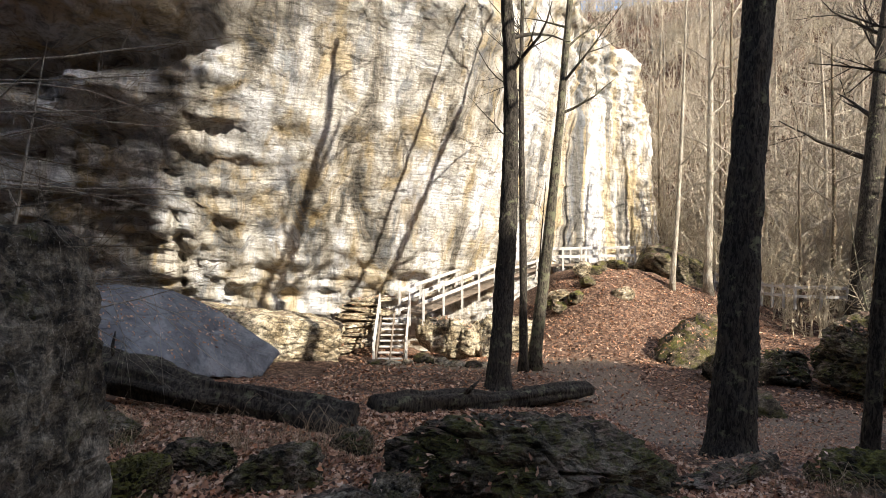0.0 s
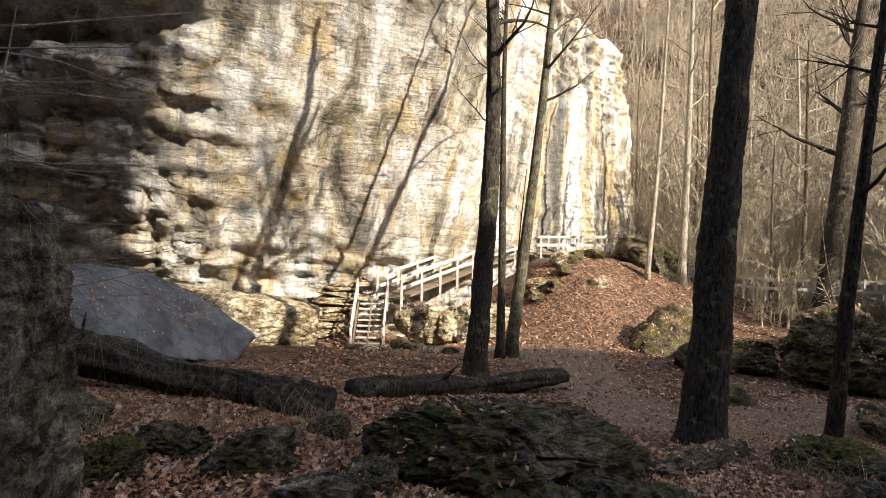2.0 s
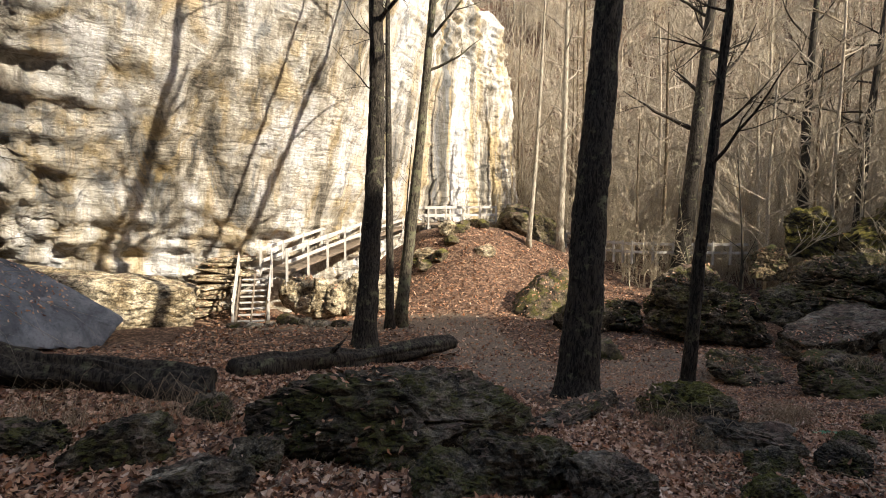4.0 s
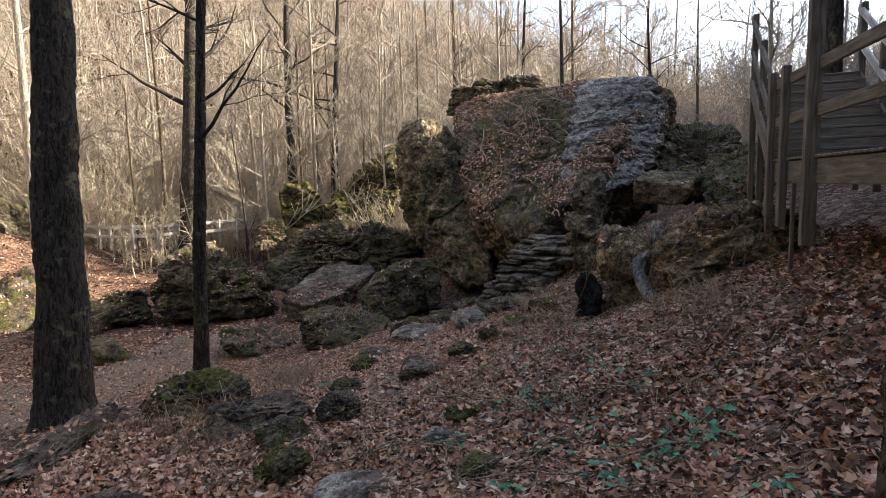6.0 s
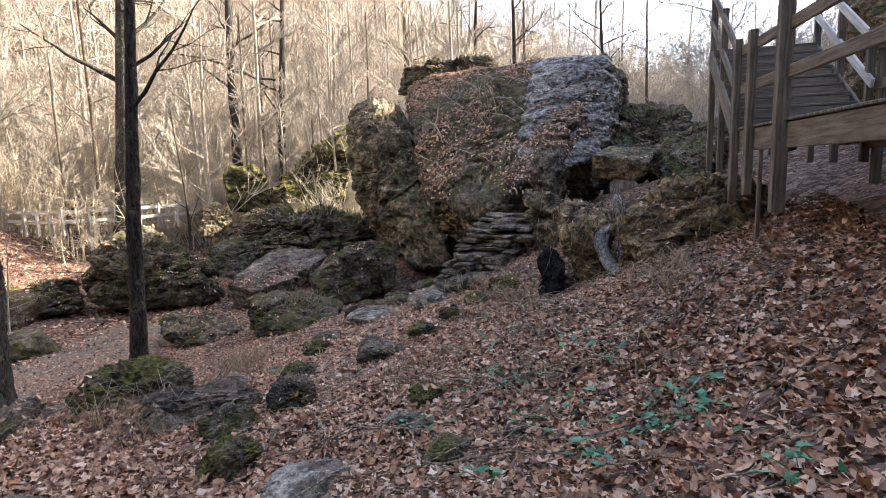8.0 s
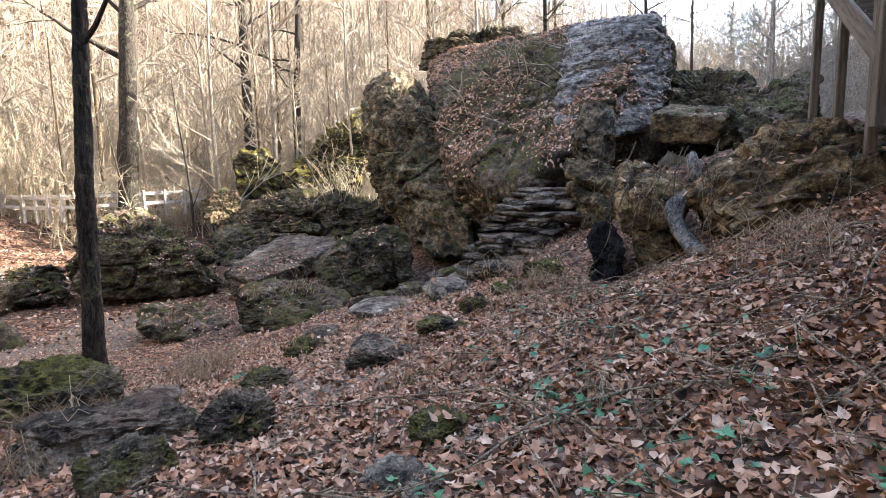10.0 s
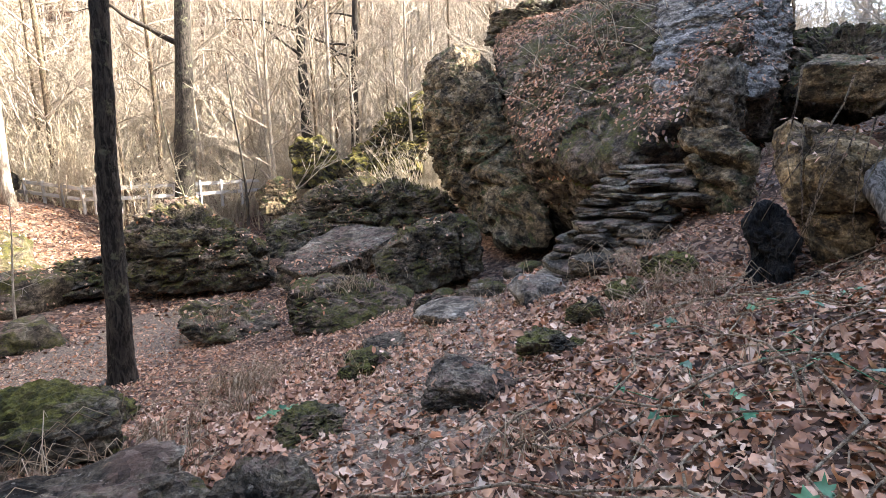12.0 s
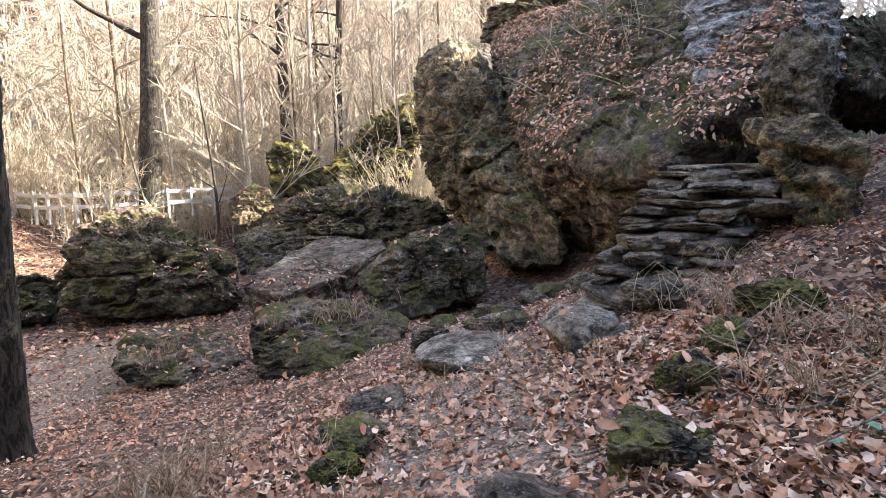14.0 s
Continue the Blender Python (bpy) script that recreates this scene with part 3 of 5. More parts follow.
def block_mesh(name, corners, seed, mat, detail=6, edge=16, wear=1.0, bed=0.0):
    """A great block spanned by its corners: edges worn round, faces split by ledges and cracks, then pitted."""
    bm = bmesh.new()
    for c in corners:
        bm.verts.new(c)
    bmesh.ops.convex_hull(bm, input=bm.verts[:])
    mid = np.mean([v.co[:] for v in bm.verts], 0)
    planes = []
    for f in bm.faces:
        n = np.array(f.normal[:])
        d = float(n @ (np.array(f.verts[0].co[:]) - mid))
        planes.append((n, d) if d > 0 else (-n, -d))
    bm.free()
    bm = bmesh.new()
    bmesh.ops.create_icosphere(bm, subdivisions=detail, radius=1.0)
    co = np.array([v.co[:] for v in bm.verts])
    faces = [[v.index for v in f.verts] for f in bm.faces]
    bm.free()
    ext = np.ptp(np.array(corners), axis=0) / 2 + 0.2
    co = co * ext
    co /= np.linalg.norm(co, axis=1)[:, None]
    inv = sum(np.clip(co @ n / max(d, 0.05), 0, None) ** edge for n, d in planes) ** (1 / edge)
    p = co / inv[:, None]
    near = np.argmax([co @ n / max(d, 0.05) for n, d in planes], 0)
    out = np.array([n for n, d in planes])[near]
    out = 0.6 * out + 0.4 * co
    size = min(2.2, float(np.mean(ext)))
    q = p + mid
    x, y, z = q[:, 0], q[:, 1], q[:, 2]
    warp = 0.5 * fbm(x * 0.9, y * 0.9, z * 0.9, 2, seed + 1)
    k = 0.06 * fbm(x * 0.7 + seed, y * 0.7, z * 0.9, 3, seed)
    facet = vnoise(x * 1.1 + warp, y * 1.1 + seed, z * 1.4 + warp, seed + 2)
    k = k + 0.09 * np.round(facet * 4) / 4 + 0.05 * (1 - 2 * np.abs(vnoise(x * 2.6 + warp, y * 2.6, z * 3.2 + seed, seed + 3)))
    k = k + 0.055 * fbm(x * 4.2, y * 4.2 + seed, z * 5.0, 4, seed + 4, 0.72)
    k = k - 0.16 * np.exp(-(vnoise(x * 0.8 + warp, y * 0.8 + seed, z * 1.3, seed + 5) / 0.05) ** 2)
    if bed:
        k = k + bed * (np.round(2.4 * vnoise(x * 0.35, y * 0.35 + seed, z * 4.2 + warp, seed + 6)) / 2.4 + 0.5 * vnoise(x * 0.8, y * 0.8, z * 11 + 2 * warp, seed + 7))
    p = p + out * (k * wear * size)[:, None]
    return mesh_of(name, p.tolist(), faces, mat, False), mid


def block(name, corners, seed, mat, label, category="boulder", group="", **more):
    me, mid = block_mesh(name, corners, seed, mat, **more)
    ob = new(name, me)
    ob.matrix_world = Matrix.Translation(mid)
    return tagged(ob, label, category, group)


def big_boulder():
    root = thing("boulder", 19.0, 8.0, -2.5, "huge grey limestone boulder with mossy overhanging nose and leafy slope", "boulder")

    def piece(name, label, corners, seed, mat, **more):
        me, mid = block_mesh(name, corners, seed, mat, **more)
        part(name, me, root, label).location = Vector(mid) - root.location
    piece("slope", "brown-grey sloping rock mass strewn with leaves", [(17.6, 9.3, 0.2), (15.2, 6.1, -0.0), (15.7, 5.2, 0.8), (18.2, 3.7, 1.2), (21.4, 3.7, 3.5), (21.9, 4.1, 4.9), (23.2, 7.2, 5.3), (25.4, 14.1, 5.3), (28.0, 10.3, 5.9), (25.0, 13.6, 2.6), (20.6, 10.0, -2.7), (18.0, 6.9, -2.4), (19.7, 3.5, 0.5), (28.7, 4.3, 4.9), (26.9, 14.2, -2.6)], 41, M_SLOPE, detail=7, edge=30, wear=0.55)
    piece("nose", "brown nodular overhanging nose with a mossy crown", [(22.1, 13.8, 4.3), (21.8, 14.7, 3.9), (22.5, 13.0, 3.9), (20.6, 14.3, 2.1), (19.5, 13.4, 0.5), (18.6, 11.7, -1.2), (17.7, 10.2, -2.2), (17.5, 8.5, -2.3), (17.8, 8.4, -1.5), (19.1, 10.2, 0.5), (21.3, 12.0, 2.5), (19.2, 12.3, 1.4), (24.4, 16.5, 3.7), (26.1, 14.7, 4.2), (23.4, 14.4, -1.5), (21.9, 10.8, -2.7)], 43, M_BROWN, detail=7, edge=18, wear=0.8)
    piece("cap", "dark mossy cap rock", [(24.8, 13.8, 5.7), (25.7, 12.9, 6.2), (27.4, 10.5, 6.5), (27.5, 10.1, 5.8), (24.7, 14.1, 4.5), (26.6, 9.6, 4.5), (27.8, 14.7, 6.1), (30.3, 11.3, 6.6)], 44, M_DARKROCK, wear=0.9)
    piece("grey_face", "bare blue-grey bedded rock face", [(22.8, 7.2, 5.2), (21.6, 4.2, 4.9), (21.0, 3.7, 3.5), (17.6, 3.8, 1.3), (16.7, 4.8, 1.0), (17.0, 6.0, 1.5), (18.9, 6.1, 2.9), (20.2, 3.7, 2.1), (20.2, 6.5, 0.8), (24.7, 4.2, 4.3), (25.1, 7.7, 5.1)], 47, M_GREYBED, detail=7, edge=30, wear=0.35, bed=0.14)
    return root


big_boulder()
block("boulder", [(20.9, 3.6, 2.9), (20.7, 2.8, 3.1), (19.7, 1.8, 2.5), (18.7, 3.7, 1.3), (17.7, 1.7, 1.2), (23.7, 1.6, 2.9), (24.7, 3.8, 3.3), (21.7, 3.5, 0.5), (20.7, 1.6, 0.6)], 45, M_SLOPE, "leaf-strewn shoulder of grey rock beside the great boulder", bed=0.08)
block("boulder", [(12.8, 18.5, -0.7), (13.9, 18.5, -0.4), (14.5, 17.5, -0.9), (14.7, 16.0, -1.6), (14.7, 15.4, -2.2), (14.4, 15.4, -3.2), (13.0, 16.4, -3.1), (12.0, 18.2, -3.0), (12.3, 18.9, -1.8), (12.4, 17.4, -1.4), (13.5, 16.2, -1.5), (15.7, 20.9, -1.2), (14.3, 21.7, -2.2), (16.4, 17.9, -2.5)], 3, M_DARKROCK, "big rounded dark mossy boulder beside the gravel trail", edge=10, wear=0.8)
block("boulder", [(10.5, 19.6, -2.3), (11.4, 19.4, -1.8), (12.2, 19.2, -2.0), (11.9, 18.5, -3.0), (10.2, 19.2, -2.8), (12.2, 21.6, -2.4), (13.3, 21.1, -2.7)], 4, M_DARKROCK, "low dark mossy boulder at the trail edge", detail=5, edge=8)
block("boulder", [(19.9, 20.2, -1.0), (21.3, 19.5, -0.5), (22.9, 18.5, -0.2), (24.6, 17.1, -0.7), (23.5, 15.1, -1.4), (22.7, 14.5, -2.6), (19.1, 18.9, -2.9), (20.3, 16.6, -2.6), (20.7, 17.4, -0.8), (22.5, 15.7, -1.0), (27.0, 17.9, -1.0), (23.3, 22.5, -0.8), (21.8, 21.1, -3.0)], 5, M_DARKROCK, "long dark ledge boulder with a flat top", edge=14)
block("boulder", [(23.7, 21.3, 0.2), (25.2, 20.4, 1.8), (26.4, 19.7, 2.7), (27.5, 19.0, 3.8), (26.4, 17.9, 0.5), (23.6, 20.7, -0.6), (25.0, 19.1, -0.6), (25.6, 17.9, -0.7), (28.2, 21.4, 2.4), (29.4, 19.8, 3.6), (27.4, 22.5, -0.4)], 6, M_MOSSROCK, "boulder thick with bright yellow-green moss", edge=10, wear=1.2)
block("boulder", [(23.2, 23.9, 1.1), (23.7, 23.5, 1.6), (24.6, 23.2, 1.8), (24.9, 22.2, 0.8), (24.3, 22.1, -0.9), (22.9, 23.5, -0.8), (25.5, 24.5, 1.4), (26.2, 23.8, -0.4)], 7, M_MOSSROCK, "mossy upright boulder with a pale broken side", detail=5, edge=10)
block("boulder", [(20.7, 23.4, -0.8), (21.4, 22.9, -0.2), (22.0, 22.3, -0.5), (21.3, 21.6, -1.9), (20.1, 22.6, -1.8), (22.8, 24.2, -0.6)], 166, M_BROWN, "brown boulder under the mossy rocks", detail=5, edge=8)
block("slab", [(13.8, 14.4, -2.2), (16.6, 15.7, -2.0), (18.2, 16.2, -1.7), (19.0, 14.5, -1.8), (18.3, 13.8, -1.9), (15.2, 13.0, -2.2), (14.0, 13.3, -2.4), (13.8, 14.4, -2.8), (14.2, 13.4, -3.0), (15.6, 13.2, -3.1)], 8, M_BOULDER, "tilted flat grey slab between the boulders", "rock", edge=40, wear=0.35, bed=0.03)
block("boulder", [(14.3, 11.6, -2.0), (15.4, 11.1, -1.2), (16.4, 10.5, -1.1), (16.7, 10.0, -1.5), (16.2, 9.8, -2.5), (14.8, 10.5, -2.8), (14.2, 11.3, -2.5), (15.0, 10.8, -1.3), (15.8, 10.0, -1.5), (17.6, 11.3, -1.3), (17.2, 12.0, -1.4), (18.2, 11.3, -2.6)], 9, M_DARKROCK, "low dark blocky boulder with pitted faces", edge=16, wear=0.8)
block("boulder", [(17.0, 18.7, -1.5), (18.3, 18.3, -1.4), (18.3, 17.6, -1.7), (17.4, 17.0, -2.8), (16.5, 17.8, -2.8), (19.4, 19.2, -1.9)], 10, M_DARKROCK, "dark boulder wedged behind the flat slab", detail=5, edge=9)
block("boulder", [(11.5, 3.5, 0.3), (11.7, 3.2, 0.6), (11.5, 2.7, 0.4), (11.3, 2.5, 0.1), (10.9, 2.9, 0.1), (11.0, 3.0, -1.0), (11.1, 2.5, -0.9), (11.2, 3.3, -0.2), (12.7, 3.3, 0.4), (12.7, 2.6, 0.2), (12.7, 2.9, -1.2)], 12, M_OCHRE, "ochre-stained upright boulder with dangling roots", edge=16, wear=0.7)
block("boulder", [(13.7, 4.8, 0.5), (13.8, 4.2, 0.6), (13.2, 3.7, 0.1), (13.4, 4.5, 0.1), (13.0, 3.8, -0.8), (13.2, 4.1, -1.0), (15.2, 5.1, 0.6), (14.8, 3.9, 0.3), (14.6, 4.0, -1.1)], 720, M_BROWN, "dark earthy rock beside the stone steps", edge=10, wear=0.9)
block("boulder", [(14.1, 3.3, 1.4), (14.9, 3.1, 1.6), (14.5, 1.9, 1.4), (13.9, 2.0, 1.2), (14.3, 3.3, 0.9), (14.0, 2.2, 0.8), (15.7, 2.0, 1.1), (15.9, 3.2, 1.1), (15.7, 2.0, 1.5)], 14, M_BROWN, "squat moss-edged block of limestone", detail=5, edge=24, wear=0.6)
block("rock", [(11.3, 11.1, -1.9), (12.5, 11.4, -2.0), (13.5, 10.8, -2.1), (13.5, 9.9, -2.3), (13.1, 9.5, -2.5), (11.7, 9.7, -2.6), (10.9, 10.6, -2.4), (10.8, 10.6, -2.8), (11.6, 9.7, -2.8), (13.7, 12.1, -2.5), (14.7, 11.0, -2.7)], 160, M_SLOPE, "earthy bank topped with dry grass and leaves", "rock", "banks", detail=5, edge=10, wear=0.8)
block("rock", [(10.1, 12.8, -2.6), (10.8, 13.5, -2.4), (11.8, 13.7, -2.5), (12.4, 12.8, -2.6), (11.8, 11.9, -2.7), (10.8, 11.9, -2.9), (10.1, 12.6, -2.9), (11.4, 11.5, -3.2), (12.2, 14.6, -3.0)], 161, M_DARKROCK, "low rock with dry grass hanging over it", "rock", "banks", detail=5, edge=10, wear=0.8)
block("boulder", [(14.7, 1.9, 1.3), (16.2, 1.6, 1.6), (17.2, 1.1, 2.0), (17.1, 0.5, 2.1), (14.2, 2.0, 0.6), (13.6, 1.0, 0.5), (14.6, 0.8, 1.5), (21.6, 0.3, 2.6), (21.7, 1.6, 2.2), (19.7, 1.6, 0.4), (19.6, 0.1, 0.4)], 46, M_SLOPE, "low leaf-strewn ledge of grey rock", edge=20, wear=0.7, bed=0.05)
rock("boulder", 11.35, 1.1, 0.0, (0.95, 1.15, 0.95), 11, M_OCHRE, "brown earthy boulder under hanging roots", 0, 0, 0, 5, 4, category="boulder")
rock("rock", 14.5, 4.4, 0.95, (0.42, 0.42, 0.62), 13, M_BOULDER, "knobbly upright rock on the ledge", 10, detail=5)
rock("rock", 1.0, 7.1, -1.2, (1.6, 0.9, 0.62), 15, M_DARKROCK, "long dark mossy rock in the leaves", 0, 0, 0, 6, 3, 0.15)
rock("rock_pillar", -3.88, 4.4, 0.05, (0.85, 0.8, 1.5), 16, M_BOULDER, "grey layered rock pillar beside the trail", 8, 0, -3, 6, 9, 0.06, 0.05, category="rock", cuts=3)
block("slab", [(-10.4, 14.1, 0.6), (-10.2, 16.0, 0.6), (-8.5, 17.4, 0.3), (-7.8, 17.2, -0.3), (-7.7, 17.8, -0.1), (-6.8, 18.0, -0.6), (-5.2, 18.3, -1.8), (-5.6, 17.4, -2.5), (-7.0, 15.5, -2.0), (-9.1, 13.2, -1.1), (-9.8, 20.3, -0.1), (-12.6, 18.0, 0.4), (-6.1, 20.1, -2.5)], 17, M_SLAB, "great smooth blue-grey fallen slab below the cliff", "rock", edge=60, wear=0.1)
rock("rock", 7.95, 5.2, float(height(7.95, 5.2)) + 0.06, (0.36, 0.33, 0.2), 18, M_BOULDER, "grey layered stone in the middle of the path", 20, 0, 0, 5, 5, 0.12, 0.09)
rock("rock", 11.3, 6.1, -1.58, (0.5, 0.4, 0.22), 19, M_PALEROCK, "pale weathered stone beside the path", 30, 0, 0, 4, 4, 0.15, 0.06)
rock("stepping_stone", 11.4, 7.5, -2.01, (0.62, 0.6, 0.1), 20, M_PALEROCK, "worn flat pale stone at the end of the path", 30, 0, 0, 4, 5, 0.05)

# ---------------------------------------------------------------- trees
def branch(tb, rnd, start, way, length, radius, depth, up=0.25, wander=0.22, sides=5):
    n = max(3, int(length / 0.45)) if depth > 1 else 4
    pts, radii = [Vector(start)], [radius]
    d = Vector(way).normalized()
    for i in range(n):
        d = (d + Vector((rnd.uniform(-1, 1), rnd.uniform(-1, 1), rnd.uniform(-1, 1) + up)) * wander).normalized()
        pts.append(pts[-1] + d * (length / n))
        radii.append(radius * (1 - 0.85 * (i + 1) / n))
    tb.add(pts, radii, sides, cap=False)
    if depth > 0:
        for _ in range(rnd.randint(3, 5)):
            i = rnd.randint(1, n - 1)
            t = (pts[i + 1] - pts[i]).normalized()
            side = t.orthogonal().normalized()
            side.rotate(Matrix.Rotation(rnd.uniform(0, 6.28), 3, t))
            branch(tb, rnd, pts[i], t * 0.8 + side * rnd.uniform(0.5, 1.1), length * rnd.uniform(0.35, 0.6), radii[i] * 0.6, depth - 1, up, wander * 1.1, max(3, sides - 1))


def tree(name, x, y, tall, radius, seed, mat, label, lean=(0.0, 0.0), bend=0.15, limbs=9, first=0.35, depth=2, reach=0.22, z=None, sides=14, group="", twig=None, rings=22, ridge=0.0):
    """A bare winter tree: flared lumpy trunk, limbs and twigs."""
    rnd = random.Random(seed)
    z = float(height(x, y)) - 0.15 if z is None else z
    root = thing(name, x, y, z, label, "tree", group)
    tb = Tubes()
    n = rings
    pts, radii = [], []
    for i in range(n + 1):
        t = i / n
        pts.append((lean[0] * tall * t + bend * radius * 3 * math.sin(3.1 * t + seed) * t, lean[1] * tall * t + bend * radius * 3 * math.sin(2.3 * t + 2 * seed) * t, tall * t))
        radii.append(radius * ((1 - 0.75 * t) + 0.55 * math.exp(-t * tall / 0.28)))
    tb.add(pts, radii, sides, lump=0.16, seed=seed, ridge=ridge)
    part("trunk", tb.mesh("trunk", mat), root)
    tb = Tubes()
    for k in range(limbs):
        t = first + (0.98 - first) * (k + rnd.random()) / limbs
        i = min(n - 1, int(t * n))
        p = Vector(pts[i]).lerp(Vector(pts[i + 1]), t * n - i)
        a = rnd.uniform(0, 6.28)
        branch(tb, rnd, p, (math.cos(a), math.sin(a), rnd.uniform(0.25, 0.9)), tall * reach * rnd.uniform(0.6, 1.15) * (1.15 - 0.5 * t), radii[i] * 0.42, depth)
    part("crown", tb.mesh("crown", twig or mat), root)
    return root


tree("tree", 1.62, 16.9, 17, 0.34, 1, M_BARK, "dark-barked bare tree with a knotted trunk", (0.02, 0), 0.8, 7, 0.55, sides=36, rings=150, ridge=0.025)
tree("tree", 3.25, 20.6, 18, 0.24, 2, M_BARKLICHEN, "slim leaning tree with lichen-yellow bark", (0.11, 0), 0.3, 7, 0.45)
tree("tree", 2.85, 20.2, 16, 0.16, 3, M_BARK, "thin dark tree beside the leaning one", (0.01, 0), 0.5, 6, 0.5)
tree("tree", 5.1, 10.1, 19, 0.38, 4, M_BARK, "thick dark straight tree trunk", (0.11, 0.06), 0.25, 8, 0.6, sides=48, rings=220, ridge=0.022)
tree("tree", 8.20, 10.95, 12, 0.16, 5, M_BARK, "slender dark tree with a crooked top", (0.03, -0.045), 0.3, 9, 0.4, sides=30, rings=160, ridge=0.014)
tree("tree", 2.38, 0.05, 18, 0.235, 6, M_BARKBROWN, "broad tree trunk with ridged brown bark", (0, 0), 0.1, 8, 0.55, z=-0.6, sides=90, rings=420, ridge=0.018)
tree("tree", 13.9, 29.8, 19, 0.22, 7, M_BARKPALE, "pale smooth-barked tree lit by the sun", (0.01, 0), 0.2, 9, 0.3)
tree("tree", 11.6, 28.8, 15, 0.14, 8, M_BARKPALE, "thin pale tree on the leafy bank", (0.06, 0), 0.4, 9, 0.3)
tree("tree", 19.3, 26.8, 20, 0.5, 9, M_BARK, "tall brown-barked tree beyond the boulders", (0.11, -0.02), 0.2, 9, 0.4)
tree("tree", 27.5, 27.0, 19, 0.36, 10, M_BARK, "straight grey tree behind the mossy rocks", (0.02, 0), 0.2, 9, 0.4)
tree("tree", 29.0, 25.0, 19, 0.27, 11, M_BARK, "forked leaning tree behind the mossy rocks", (0.06, 0), 0.3, 9, 0.3)


tree("sapling", 18.6, 21.6, 8, 0.07, 21, M_BARK, "thin crooked sapling between the boulders", (0.05, 0), 2.5, 9, 0.25, 2, 0.28, sides=8)
tree("sapling", 17.6, 22.8, 7, 0.05, 22, M_BARKLICHEN, "thin leaning sapling between the boulders", (-0.15, 0), 2.0, 8, 0.25, 2, 0.28, sides=8)
tree("sapling", 3.5, 20.9, 7, 0.05, 23, M_BARK, "thin young tree beside the slim pair", (0.02, 0), 1.0, 8, 0.3, 2, 0.2, sides=8)
tree("sapling", 9.3, 17.5, 3, 0.03, 24, M_TWIG, "bare knee-high sapling at the trail edge", (0.05, 0), 1.0, 10, 0.3, 1, 0.3, sides=6)
tree("tree", 36.5, 20.0, 17, 0.3, 25, M_BARKBROWN, "bare tree rising behind the great boulder", (0.02, 0), 0.3, 9, 0.3)
tree("tree", 35.0, 14.5, 16, 0.22, 26, M_BARK, "forked bare tree behind the great boulder", (0.04, 0), 0.5, 9, 0.3)
tree("tree", 34.0, 11.5, 15, 0.2, 27, M_BARK, "slim bare tree behind the great boulder", (-0.03, 0), 0.5, 9, 0.3)
tree("tree", 27.0, 5.0, 9, 0.13, 28, M_BARK, "small spreading tree beside the boardwalk stairs", (0.02, 0), 1.0, 11, 0.25, 2, 0.4)
tree("tree", 16.0, -0.6, 14, 0.2, 29, M_BARK, "leaning dark tree behind the stair rail", (-0.12, 0.02), 0.4, 8, 0.4)


def far_tree(x, y, tall, seed, mat):
    """A lighter-built bare tree for the slopes: trunk, and a crown of limbs, branches and twigs."""
    rnd = random.Random(seed)
    root = thing("tree", x, y, float(height(x, y)) - 0.2, "bare winter tree on the far wooded slope", "tree", "far woods")
    tb = Tubes()
    pts, n = [], 8
    for i in range(n + 1):
        t = i / n
        pts.append(Vector((0.35 * math.sin(3 * t + seed) * t + 0.03 * tall * t * math.sin(seed), 0.3 * math.sin(2 * t + 2 * seed) * t, tall * t)))
    tb.add(pts, [0.11 * (1 - 0.8 * i / n) + 0.025 for i in range(n + 1)], 6, cap=False)
    part("trunk", tb.mesh("trunk", mat), root)
    tb = Tubes()

    def shoot(p, d, ln, r, level):
        d = d.normalized()
        q = p + d * ln * 0.5
        e = (d + Vector((rnd.uniform(-1, 1), rnd.uniform(-1, 1), rnd.uniform(-0.4, 1))) * 0.35).normalized()
        f = q + e * ln * 0.5
        if level:
            tb.add([p, q, f], [r, r * 0.75, r * 0.4], 3, cap=False)
        else:
            tb.add([p, f], [r, r * 0.5], 3, cap=False)
        if level:
            for k in range(5 if level > 1 else 4):
                t = rnd.uniform(0.25, 1.0)
                o = p.lerp(q, t * 2) if t < 0.5 else q.lerp(f, t * 2 - 1)
                side = Vector((rnd.uniform(-1, 1), rnd.uniform(-1, 1), rnd.uniform(-0.3, 1)))
                shoot(o, d + side * 0.9, ln * rnd.uniform(0.4, 0.65), max(0.02, r * 0.6), level - 1)
    for k in range(15):
        t = 0.12 + 0.86 * (k + rnd.random()) / 15
        i = min(n - 1, int(t * n))
        a = rnd.uniform(0, 6.28)
        shoot(pts[i].lerp(pts[i + 1], t * n - i), Vector((math.cos(a), math.sin(a), rnd.uniform(0.2, 1.0))), tall * rnd.uniform(0.14, 0.32) * (1.2 - 0.6 * t), 0.05, 2)
    part("crown", tb.mesh("crown", M_TWIG), root)
    return root


